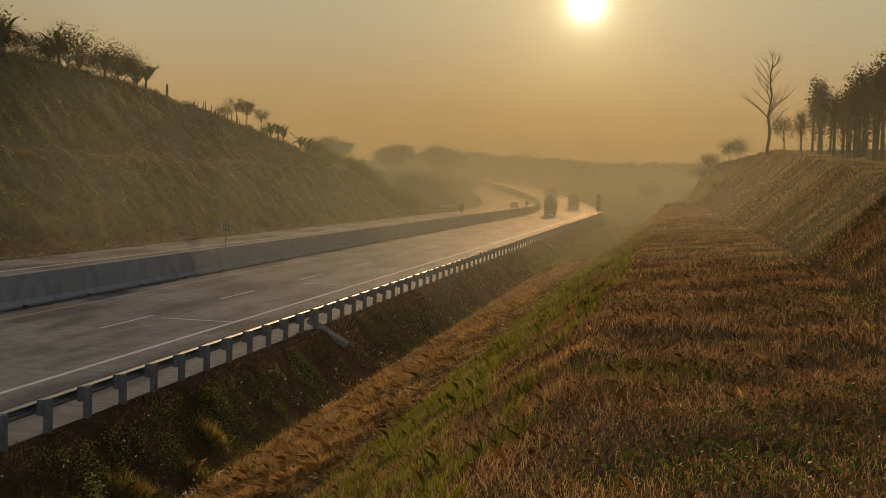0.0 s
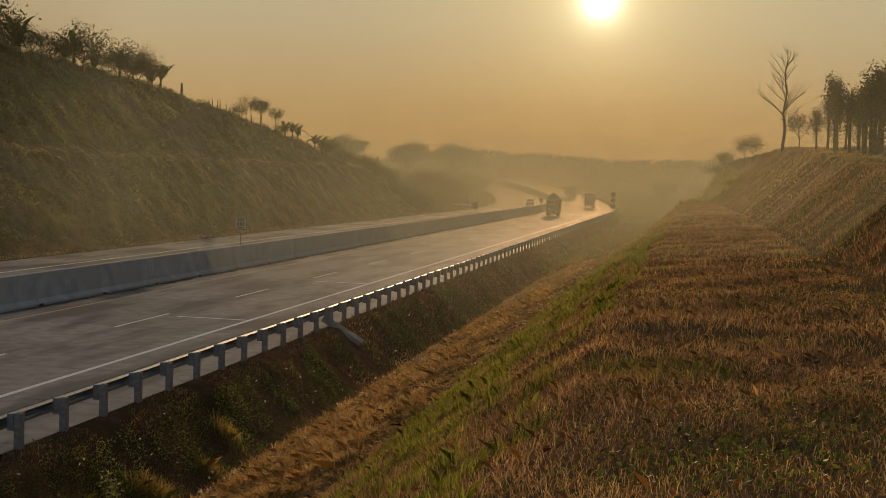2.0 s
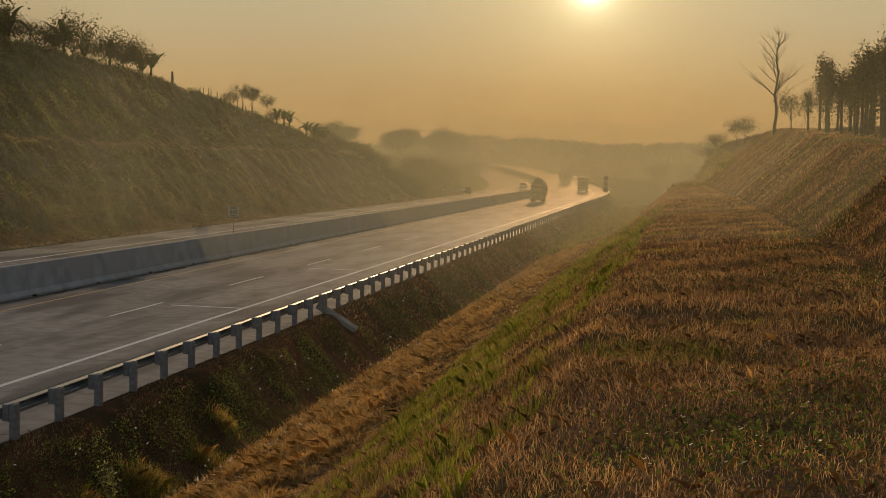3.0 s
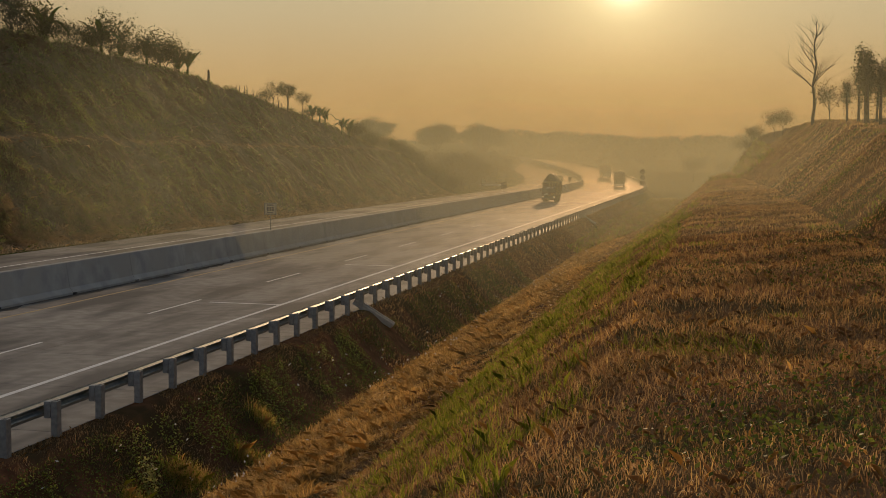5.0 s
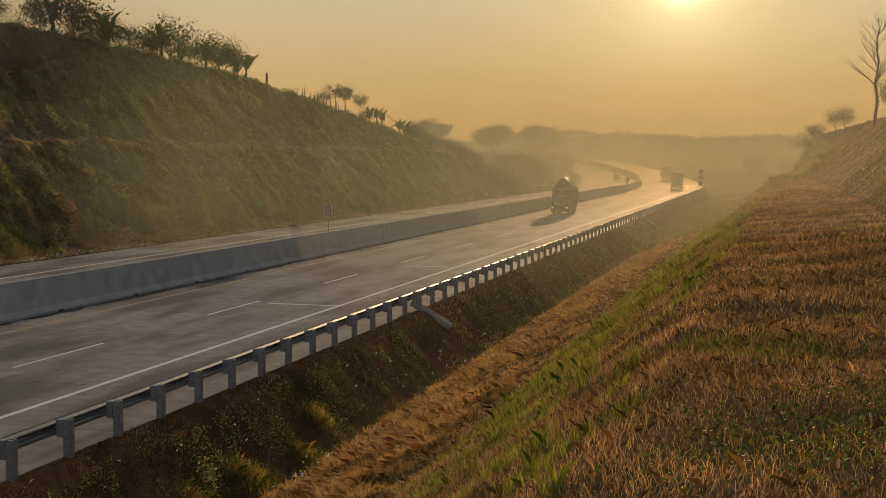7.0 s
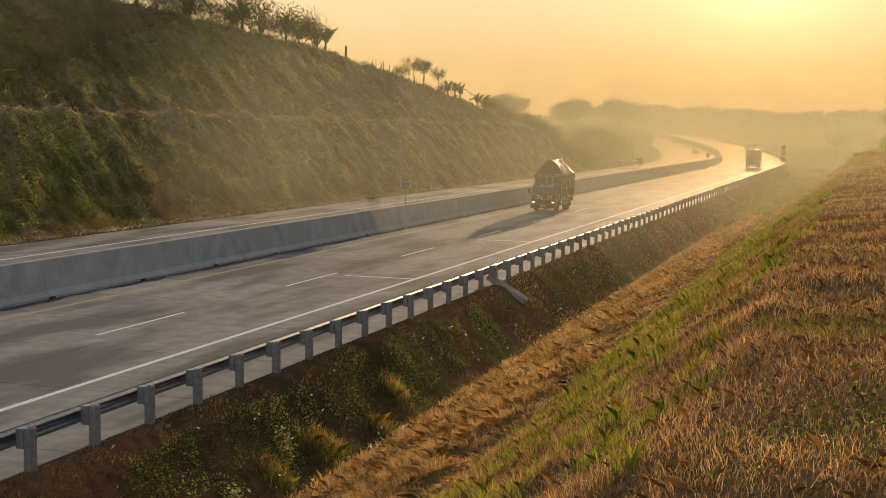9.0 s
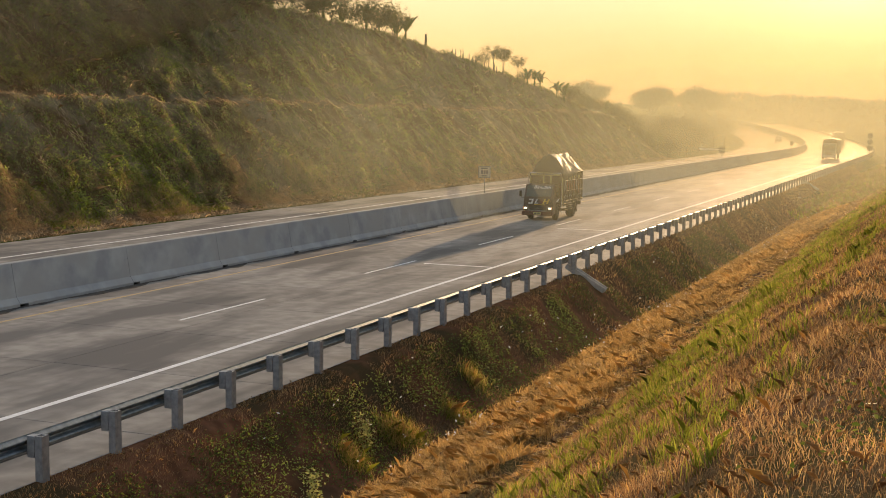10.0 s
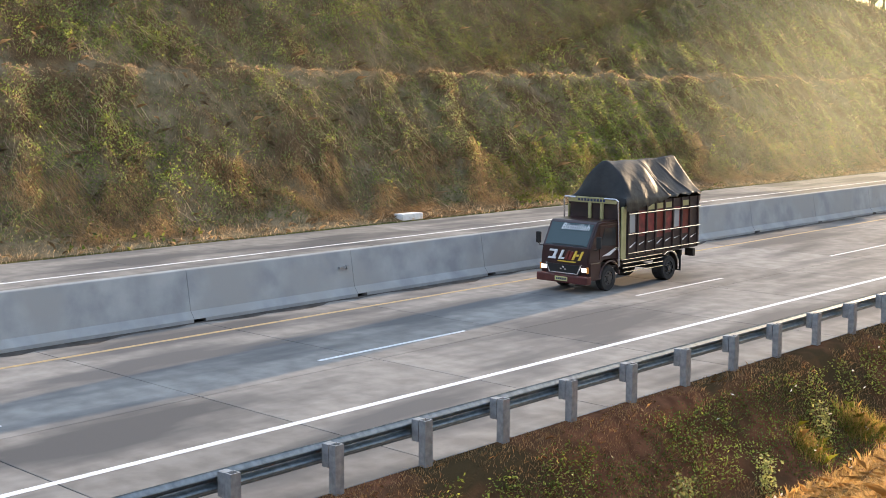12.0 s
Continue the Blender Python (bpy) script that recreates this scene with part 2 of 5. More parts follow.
def raw(name, verts, faces_n, material, smooth=False):
    """A mesh from an array of vertices, in which each run of faces_n vertices is one face."""
    verts = np.asarray(verts, dtype=np.float32).reshape(-1, 3)
    nf = len(verts) // faces_n
    me = bpy.data.meshes.new(name)
    me.vertices.add(len(verts))
    me.vertices.foreach_set("co", verts.ravel())
    me.loops.add(len(verts))
    me.loops.foreach_set("vertex_index", np.arange(len(verts), dtype=np.int32))
    me.polygons.add(nf)
    me.polygons.foreach_set("loop_start", np.arange(0, len(verts), faces_n, dtype=np.int32))
    me.update(calc_edges=True)
    me.validate()
    me.materials.append(material)
    return new(name, me)


# ---------------------------------------------------------------- the lie of the land
def dev(y):
    """How far the road has swung to the left at y."""
    t = np.clip(np.asarray(y, dtype=float) - 225, 0, None)
    return np.where(t < 235, t * t / 1240, 44.5 + (t - 235) * 0.38)


def rise(y):
    """The road dips to the bend and climbs beyond it."""
    t = np.clip(np.asarray(y, dtype=float) - 250, 0, None)
    return np.where(t < 200, t * t / 8500, 4.7 + 1.2 * (1 - np.exp(-np.clip(t - 200, 0, None) / 50)))


def wav(x, y, k):
    """Smooth unevenness made of a few waves."""
    return (np.sin(x * 1.3 * k + 1.7 * np.sin(y * 0.7 * k)) + np.sin(y * 1.1 * k + 2.1 * np.sin(x * 0.9 * k + 1)) + np.sin((x + y) * 2.3 * k + 0.5) * 0.5) / 2.5


def smooth(a, b, v):
    t = np.clip((v - a) / (b - a), 0, 1)
    return t * t * (3 - 2 * t)


RIDGE_Y = (-100, 60, 97, 106, 134, 140, 156, 172, 188, 195, 199, 215)
RIDGE_Z = (20, 18, 16.6, 16.3, 15.3, 14.4, 13.0, 10.5, 7.3, 5.0, 1.0, -1.2)
BANK_U = (-42.2, -42.0, -14.12, -14.05, -13.6, -12.1, -11.6, -11.1, -5.6, -3.0, -0.9, 0.2, 2.6, 3.6)
BANK_Z = (-0.12, -0.3, -0.3, 0.004, -0.04, -1.62, -1.88, -1.70, 1.05, 2.95, 4.40, 4.55, 4.72, 5.0)


def land(x, y):
    """The height of the ground at x, y (arrays)."""
    x, y = np.asarray(x, dtype=float), np.asarray(y, dtype=float)
    u = x + dev(y)
    # cut slope across the road, with its bench
    hill = np.interp(-u, (42.0, 43.4, 44.2, 50.0, 50.4, 51.8, 52.3, 400), (-0.12, 0.15, 0.6, 6.9, 7.1, 7.2, 7.6, 356))
    crest = np.interp(y, RIDGE_Y, RIDGE_Z) + np.clip(-u - 60, 0, 300) * 0.06
    hill = np.minimum(hill, crest)
    rough = smooth(43.2, 46, -u)
    hill = hill + rough * (0.34 * wav(x * 0.55 + y * 0.35, y, 1.0) + 0.24 * wav(x + 9, y * 1.4, 2.3) + 0.10 * wav(x - 4, y, 4.1)) * smooth(220, 190, y)
    hill = hill + smooth(43.5, 44.3, -u) * smooth(47.2, 45.2, -u) * smooth(200, 180, y) * 0.55 * np.maximum(0, wav(x * 0.8, y * 0.7 + 3, 1.2))
    hill = np.where(y > 200, hill + wav(x, y, 0.05) * 1.0 * smooth(200, 260, y) * smooth(44, 60, -u), hill)
    # bank on which the camera stands, and the slope above it
    bank = np.interp(u, BANK_U, BANK_Z)
    top = np.interp(y, (0, 25, 45, 92, 150), (5.6, 6.3, 7.1, 8.95, 9.3)) + np.clip(u - 8, 0, 30) * 0.05
    edge = np.interp(y, (0, 60, 110, 200), (2.6, 2.6, 1.6, -1.5))
    up = 4.72 + np.clip(u - edge, 0, None) * 0.95
    bank = np.where(u > edge, np.maximum(bank, np.minimum(up, top)), bank)
    lump = smooth(-11.5, -9.5, u)
    end = np.where(u < -3, 92, np.minimum(92 + 11 * (u + 3), 190))
    fade = smooth(end + 38, end - 8, y)
    bank = np.where(u > -11.0, -1.5 + (bank + 1.5) * fade, bank)
    bank = bank + (0.13 * np.sin(y * 3.3 + 1.9 * np.sin(u * 1.3) + u) + 0.04 * np.sin(y * 8.1 - u * 2.3)) * smooth(-10.6, -9.8, u) * smooth(-4.6, -6.0, u)
    bank = bank + lump * 0.05 * wav(x, y, 1.9) + lump * smooth(3, 6, u) * (0.10 * wav(x, y, 0.8) + 0.04 * wav(y, x, 2.0))
    bank = np.where((u > -13.4) & (u < -9.5), bank + 0.05 * wav(x, y, 2.0), bank)
    z = np.where(u < -42.0, hill, bank)
    # wooded hills that close the valley
    far = smooth(480, 900, y) * (10.5 + 2.5 * wav(x, y, 0.008)) + smooth(60, 400, x) * 12 * smooth(150, 300, y)
    return z + rise(y) + far


# ---------------------------------------------------------------- ground
def grid(name, us, ys, material_of, mats):
    uu, yy = np.meshgrid(us, ys)
    xx = uu - dev(yy)
    zz = land(xx, yy)
    v = np.stack([xx, yy, zz], -1).reshape(-1, 3)
    nu, ny = len(us), len(ys)
    a = (np.arange(ny - 1)[:, None] * nu + np.arange(nu - 1)[None, :]).ravel()
    f = np.stack([a, a + 1, a + 1 + nu, a + nu], 1)
    me = bpy.data.meshes.new(name)
    me.from_pydata(v.tolist(), [], f.tolist())
    for m in mats:
        me.materials.append(m)
    cu, cy = (us[:-1] + us[1:]) / 2, (ys[:-1] + ys[1:]) / 2
    cu, cy = np.meshgrid(cu, cy)
    me.polygons.foreach_set("material_index", material_of(cu, cy).astype(np.int32).ravel())
    me.polygons.foreach_set("use_smooth", [True] * len(me.polygons))
    return new(name, me)


gu = np.concatenate([np.array([-3000, -1500, -800, -500, -350, -250, -180, -140, -110, -90, -80, -74]), np.arange(-70, -41.9, 0.5),
                     np.array([-41.9, -30, -20, -14.12, -14.05]), np.arange(-13.9, -8, 0.2), np.arange(-8, 9, 0.25), np.arange(9, 20, 1.0),
                     np.array([22, 26, 32, 40, 55, 80, 120, 180, 260, 400, 700, 1500, 3000])])
gy = np.concatenate([np.array([-800, -300, -150, -80, -50, -35, -25, -18]), np.arange(-14, 2, 1.0), np.arange(2, 40, 0.3), np.arange(40, 120, 0.7),
                     np.arange(120, 220, 1.2), np.arange(220, 480, 6), np.arange(480, 1000, 20), np.array([1000, 1150, 1400, 1900, 2600, 4500])])


def zone(u, y):
    k = np.full(u.shape, 3)
    k[(u > -14) & (u < -9.8)] = 0
    k[u >= -9.8] = 1
    k[u < -42.5] = 2
    k[(y > 118) & (u > -13.0) & (u < 1)] = 3
    k[(y > 205)] = 3
    k[np.abs(u) > 90] = 3
    return k


ground = tagged(grid("ground", gu, gy, zone, [M_SOIL, M_BANK, M_HILL, M_FIELD]), "dry grassy cutting slopes and ditch beside the toll road", "ground", kind="structure")


# ---------------------------------------------------------------- road
def strip(bm, u0, u1, y0, y1, z0, z1, step=6.0):
    """A band that follows the road between two offsets, with thickness."""
    n = max(1, int(round((y1 - y0) / step)))
    rows = []
    for i in range(n + 1):
        y = y0 + (y1 - y0) * i / n
        d, r = float(dev(y)), float(rise(y))
        rows.append([bm.verts.new((u - d, y, z + r)) for u, z in ((u0, z1), (u1, z1), (u1, z0), (u0, z0))])
    for a, b in zip(rows, rows[1:]):
        for k in range(4):
            bm.faces.new((a[k], a[(k + 1) % 4], b[(k + 1) % 4], b[k]))
    bm.faces.new(rows[0][::-1])
    bm.faces.new(rows[-1])
    bmesh.ops.recalc_face_normals(bm, faces=bm.faces)
    return bm


road = tagged(part("road", strip(bmesh.new(), -42.0, -14.06, -120, 620, -0.35, -0.03, 10), M_JOINT), "grey concrete dual carriageway of a toll road", "road", kind="structure")
part("far_pavement", strip(bmesh.new(), -41.9, -28.35, 200, 620, -0.029, 0.0), M_CONC, road)
part("near_pavement", strip(bmesh.new(), -27.45, -14.06, 200, 620, -0.029, 0.0), M_CONC, road)
part("near_pavement_behind", strip(bmesh.new(), -27.45, -14.06, -120, -0.0, -0.029, 0.0), M_CONC, road)
part("far_pavement_behind", strip(bmesh.new(), -41.9, -28.35, -120, -0.0, -0.029, 0.0), M_CONC, road)


def slabs(u0, u1, y0, count, length=5.0):
    gap = 0.012
    bm = bmesh.new()
    box(bm, -(u1 - u0) / 2 + gap, (u1 - u0) / 2 - gap, -length / 2 + gap, length / 2 - gap, -0.029, 0.0)
    bmesh.ops.bevel(bm, geom=[e for e in bm.edges if all(v.co.z > -0.001 for v in e.verts)], offset=0.008, segments=1, affect="EDGES")
    me = bpy.data.meshes.new("slab")
    bm.to_mesh(me)
    bm.free()
    me.materials.append(M_CONC)
    for i in range(count):
        put("slab", me, road, pose((u0 + u1) / 2, y0 + length * (i + 0.5), 0))


for a, b in ((-27.45, -20.6), (-20.6, -14.06), (-35.0, -28.35), (-41.9, -35.0)):
    slabs(a, b, 0.0, 40)

part("edge_line", strip(bmesh.new(), -17.70, -17.52, -40, 600, 0.0, 0.004), M_WHITE, road, "white painted edge line")
part("median_line", strip(bmesh.new(), -26.05, -25.90, -40, 600, 0.0, 0.004), M_YELLOW, road, "worn yellow painted edge line")
part("far_edge_line", strip(bmesh.new(), -37.70, -37.52, -40, 600, 0.0, 0.004), M_WHITE, road)
part("far_median_line", strip(bmesh.new(), -30.0, -29.86, -40, 600, 0.0, 0.004), M_YELLOW, road)
for i in range(24):
    y = 18.95 - 12.88 * 2 + 12.88 * i
    part("lane_dash", strip(bmesh.new(), -21.52, -21.40, y, y + 5.05, 0.0, 0.004, 2.5), M_WHITE, road)
    part("far_lane_dash", strip(bmesh.new(), -33.85, -33.73, y, y + 5.05, 0.0, 0.004, 2.5), M_WHITE, road)
for y in (49.0, 68.4):
    part("cross_line", box(bmesh.new(), -20.75, -17.7, y - 0.09, y + 0.09, 0.0, 0.004), M_WHITE, road)


# ---------------------------------------------------------------- median barrier
def barrier():
    root = tagged(new("median_barrier"), "long grey precast concrete median barrier with drain notches", "barrier", kind="structure")
    prof = [(-27.45, 0.0), (-27.45, 0.10), (-27.60, 0.30), (-27.78, 1.38), (-27.80, 1.40), (-28.02, 1.40), (-28.04, 1.38), (-28.22, 0.30), (-28.36, 0.10), (-28.36, 0.0)]
    upper = [(-27.45, 0.09), (-27.45, 0.10), (-27.60, 0.30), (-27.78, 1.38), (-27.80, 1.40), (-28.02, 1.40), (-28.04, 1.38), (-28.22, 0.30), (-28.36, 0.10), (-28.36, 0.09)]
    bm = bmesh.new()
    prism(bm, prof, "y", 0.38, 5.985)
    prism(bm, upper, "y", 0.0, 0.38)
    me = bpy.data.meshes.new("barrier_unit")
    bm.to_mesh(me)
    bm.free()
    me.materials.append(M_BARR)
    for i in range(-4, 60):
        y = 1.85 + 6.0 * i
        d, r = float(dev(y + 3)), float(rise(y + 3))
        turn = math.degrees(math.atan2(float(dev(y + 6) - dev(y)), 6.0))
        p = pose(-d, y + 3, r, 0, 0, turn) @ pose(27.9, -3, 0)
        put("barrier_unit", me, root, Matrix.Translation((-27.9, 0, 0)) @ p)
    part("barrier_far", strip(bmesh.new(), -28.2, -27.6, 361, 620, 0.0, 1.4), M_BARR, root)
    bm = bmesh.new()
    drum(bm, (-27.68, 25.6, 0.92), "x", 0.06, 0.12, 10)
    box(bm, -27.69, -27.60, 25.25, 25.5, 0.90, 0.95)
    part("bracket", bm, M_POST, root, "small rusty bracket left in the concrete")
    return root


barrier()
# dark strip of uneven width along the foot of the barrier
M_FOOT = mat("dark_foot", (0.035, 0.03, 0.025), (0.09, 0.08, 0.07), 2.5, 0.95, bump=0.6, fine=40)
bm = bmesh.new()
rng = np.random.default_rng(5)
n = 420
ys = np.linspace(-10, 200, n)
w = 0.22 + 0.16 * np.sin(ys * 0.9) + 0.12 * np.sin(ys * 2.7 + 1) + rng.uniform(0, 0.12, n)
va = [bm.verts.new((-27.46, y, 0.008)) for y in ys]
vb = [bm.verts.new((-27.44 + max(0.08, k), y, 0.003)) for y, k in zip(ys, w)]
for i in range(n - 1):
    bm.faces.new((va[i], vb[i], vb[i + 1], va[i + 1]))
tagged(part("foot_strip", bm, M_FOOT), "dark ragged strip along the foot of the barrier", "dirt", kind="stuff")


# ---------------------------------------------------------------- guardrail
def guardrail():
    root = tagged(new("guardrail"), "galvanised steel guardrail with channel posts along the shoulder", "guardrail", kind="structure")
    bm = bmesh.new()
    prism(bm, [(-0.09, -0.08), (0.09, -0.08), (0.09, 0.07), (0.065, 0.07), (0.065, -0.055), (-0.065, -0.055), (-0.065, 0.07), (-0.09, 0.07)], "x", -0.7, 0.78)
    bmesh.ops.rotate(bm, verts=bm.verts, matrix=Matrix.Rotation(radians(-90), 3, "Y"))
    post = bpy.data.meshes.new("post")
    bm.to_mesh(post)
    bm.free()
    post.materials.append(M_POST)
    bm = bmesh.new()
    box(bm, -0.24, -0.09, -0.085, 0.085, 0.40, 0.77, 0.008)
    block = bpy.data.meshes.new("spacer_block")
    bm.to_mesh(block)
    bm.free()
    block.materials.append(M_POST)
    # W-shaped beam with rounded waves
    w = [(-0.295 - 0.042 * math.cos(k / 24 * 2 * math.tau) * (1 if 2 < k < 22 else 0.7), 0.42 + 0.34 * k / 24) for k in range(25)]
    bm = bmesh.new()
    prof = w + [(p - 0.006, q) for p, q in w[::-1]]
    prism(bm, prof, "y", -1.98, 1.994)
    beam = bpy.data.meshes.new("rail_beam")
    bm.to_mesh(beam)
    bm.free()
    beam.materials.append(M_STEEL)
    for i in range(-8, 152):
        y = 12.70 + 1.987 * i
        d, r = float(dev(y)), float(rise(y))
        turn = math.degrees(math.atan2(float(dev(y + 1) - dev(y - 1)), 2.0))
        m = pose(-14.0 - d, y, r, 0, 0, turn)
        put("post", post, root, m)
        put("spacer_block", block, root, m)
        if i % 2 == 0:
            m2 = pose(-14.0 - d, y, r, 0, 0, turn)
            put("rail_beam", beam, root, m2)
    part("rail_far", strip(bmesh.new(), -14.3, -14.25, 312, 560, 0.42, 0.76), M_STEEL, root)
    return root


guardrail()


# ---------------------------------------------------------------- drain flumes, block, signs
def flume(y):
    k = float(dev(y))
    a, b = Vector((-14.3 - k, y, 0.34)), Vector((-12.72 - k, y, -0.58))
    d = (b - a).normalized()
    nrm = Vector((-d.z, 0, d.x))
    nrm = nrm if nrm.z > 0 else -nrm
    bm = bmesh.new()
    prof = [(-0.21, -0.14), (0.21, -0.14), (0.21, 0.07), (0.15, 0.07), (0.13, -0.04), (-0.13, -0.04), (-0.15, 0.07), (-0.21, 0.07)]
    v0 = [bm.verts.new(a + Vector((0, p, 0)) + nrm * q) for p, q in prof]
    v1 = [bm.verts.new(b + Vector((0, p, 0)) + nrm * q) for p, q in prof]
    for i in range(8):
        bm.faces.new((v0[i], v0[(i + 1) % 8], v1[(i + 1) % 8], v1[i]))
    bm.faces.new(v0[::-1])
    bm.faces.new(v1)
    bmesh.ops.recalc_face_normals(bm, faces=bm.faces)
    return tagged(part("drain_flume", bm, M_CHUTE), "pale concrete drain flume running down the embankment", "drain", group="drain flumes")


flume(48.6)
flume(131.5)
bm = bmesh.new()
box(bm, -43.1, -42.5, 43.0, 44.4, -0.05, 0.28, 0.03)
tagged(part("concrete_block", bm, M_WHITE), "pale concrete block lying on the far verge", "block")

M_SIGN = plain("sign_face", (0.36, 0.37, 0.37), 0.5)
M_SIGNBACK = plain("sign_back", (0.10, 0.10, 0.10), 0.6, 0.5)
M_INK = plain("sign_ink", (0.03, 0.04, 0.10), 0.6)


def km_sign():
    root = tagged(new("distance_sign"), "small grey square distance sign on a thin post above the barrier", "road sign")
    root.matrix_basis = pose(-28.02, 76.0, 0)
    part("post", drum(bmesh.new(), (0, 0, 2.1), "z", 0.035, 1.75, 10), M_POST, root)
    part("plate", box(bmesh.new(), -0.42, 0.42, -0.06, -0.035, 2.35, 3.12, 0.01), M_SIGN, root)
    bm = bmesh.new()
    for a, b, c, d in ((-0.40, 0.40, 3.07, 3.10), (-0.40, 0.40, 2.37, 2.40), (-0.40, -0.37, 2.37, 3.10), (0.37, 0.40, 2.37, 3.10),
                       (-0.22, 0.22, 2.92, 3.02), (-0.22, -0.10, 2.6, 2.86), (-0.05, 0.08, 2.6, 2.86), (0.13, 0.24, 2.6, 2.86), (-0.2, 0.2, 2.45, 2.53)):
        box(bm, a, b, -0.066, -0.061, c, d)
    part("marking", bm, M_INK, root)


def disc_sign():
    root = tagged(new("stacked_road_sign"), "three dark traffic signs stacked on one post behind the guardrail", "road sign")
    root.matrix_basis = pose(-13.5 - float(dev(221)), 221, -0.5)
    part("post", drum(bmesh.new(), (0, 0, 2.4), "z", 0.05, 4.9, 10), M_POST, root)
    for z in (4.45, 3.45):
        part("disc", drum(bmesh.new(), (0, -0.08, z), "y", 0.45, 0.03, 24), M_SIGNBACK, root)
    part("plate", box(bmesh.new(), -0.42, 0.42, -0.1, -0.07, 2.05, 2.85, 0.01), M_SIGNBACK, root)


def turn_sign(x, y, s, arm, foot=0.0):
    root = tagged(new("roadside_panel"), "dark square panel on a short post beside the carriageway", "road sign", group="roadside panels")
    root.matrix_basis = pose(x, y, foot)
    part("post", box(bmesh.new(), -0.07, 0.07, -0.05, 0.05, -0.2, 1.0), M_POST, root)
    part("panel", box(bmesh.new(), -0.55 * s, 0.55 * s, -0.12, -0.05, 0.55, 0.55 + 1.2 * s, 0.01), M_SIGNBACK, root)
    if arm:
        part("arm", box(bmesh.new(), -4.0, -0.56 * s, -0.1, -0.06, 1.15, 1.35), M_WHITE, root, "white horizontal barrier arm")


km_sign()
disc_sign()
turn_sign(-38.0, 222.5, 1.0, True)
turn_sign(-27.95, 237.0, 0.62, False, 1.35)


# ---------------------------------------------------------------- vehicles
M_CAB = mat("dark_maroon_paint", (0.022, 0.006, 0.006), (0.034, 0.009, 0.008), 3, 0.35, bump=0.0, coat=0.25)
M_RED = mat("red_paint", (0.10, 0.014, 0.012), (0.16, 0.02, 0.016), 3, 0.35, bump=0.0, coat=0.4)
M_BEDW = mat("dark_board", (0.022, 0.014, 0.013), (0.045, 0.024, 0.02), 3, 0.6, bump=0.2, coat=0.06)
M_TARP = mat("black_tarpaulin", (0.012, 0.012, 0.012), (0.026, 0.025, 0.023), 2.5, 0.55, bump=0.4, spec=0.35, fine=6, coat=0.06, dist=0.04)
M_CHROME = plain("polished_steel", (0.75, 0.75, 0.76), 0.2, 1.0)
M_CREAM = mat("cream_paint", (0.36, 0.33, 0.14), (0.46, 0.42, 0.20), 3, 0.5, bump=0.05, coat=0.2)
M_RUBBER = mat("tyre_rubber", (0.015, 0.015, 0.015), (0.03, 0.03, 0.03), 8, 0.85, bump=0.2, coat=0.06)
M_SCREEN = plain("windscreen_glass", (0.06, 0.088, 0.092), 0.08)
M_BUMPER = mat("dark_red_paint", (0.07, 0.014, 0.012), (0.10, 0.022, 0.018), 4, 0.35, bump=0.0, coat=0.25)
M_GLASS = plain("dark_window", (0.03, 0.034, 0.036), 0.05)
M_BLACK = plain("black_plastic", (0.015, 0.015, 0.015), 0.5)
M_LAMP = plain("lit_headlamp", (1.0, 0.86, 0.62), 0.3, emit=1.3)
M_AMBER = plain("amber_lens", (0.8, 0.3, 0.04), 0.3)
M_DECALW = plain("white_decal", (0.8, 0.8, 0.8), 0.5)
M_DECALY = plain("yellow_decal", (0.75, 0.5, 0.05), 0.5)
M_DECALR = mat("faded_red_decal", (0.10, 0.02, 0.02), (0.26, 0.04, 0.035), 5, 0.55, bump=0.0, coat=0.06)
M_RIM = plain("grimy_rim", (0.09, 0.09, 0.09), 0.5, 0.6)
M_PLATE = plain("number_plate", (0.60, 0.55, 0.25), 0.5)
M_BLUE = plain("blue_grey_paint", (0.08, 0.11, 0.14), 0.4)


def wheel(parent, x, y, r, w):
    rim_x = 0.02 if x > 0 else -0.02
    bm = bmesh.new()
    prof = [(r * 0.58, -w / 2), (r * 0.93, -w / 2), (r, -w / 2 + 0.035), (r, w / 2 - 0.035), (r * 0.93, w / 2), (r * 0.58, w / 2)]
    seg = 28
    rings = [[bm.verts.new((q, p * math.cos(k * math.tau / seg), p * math.sin(k * math.tau / seg))) for p, q in prof] for k in range(seg)]
    for k in range(seg):
        a, b = rings[k], rings[(k + 1) % seg]
        for i in range(len(prof)):
            bm.faces.new((a[i], a[(i + 1) % 6], b[(i + 1) % 6], b[i]))
    bmesh.ops.recalc_face_normals(bm, faces=bm.faces)
    wh = new("wheel")
    wh.parent = parent
    wh.matrix_basis = pose(x, y, r)
    part("tyre", bm, M_RUBBER, wh, smooth=False)
    bm = bmesh.new()
    drum(bm, (rim_x, 0, 0), "x", r * 0.57, w * 0.7, 20)
    drum(bm, (rim_x * 8 * w, 0, 0), "x", r * 0.22, w * 0.75, 14)
    for k in range(6):
        drum(bm, (rim_x * 8 * w + (0.03 if x > 0 else -0.03), math.cos(k * 1.047) * r * 0.4, math.sin(k * 1.047) * r * 0.4), "x", 0.022, w * 0.7, 6)
    part("rim", bm, M_RIM, wh)
    return wh


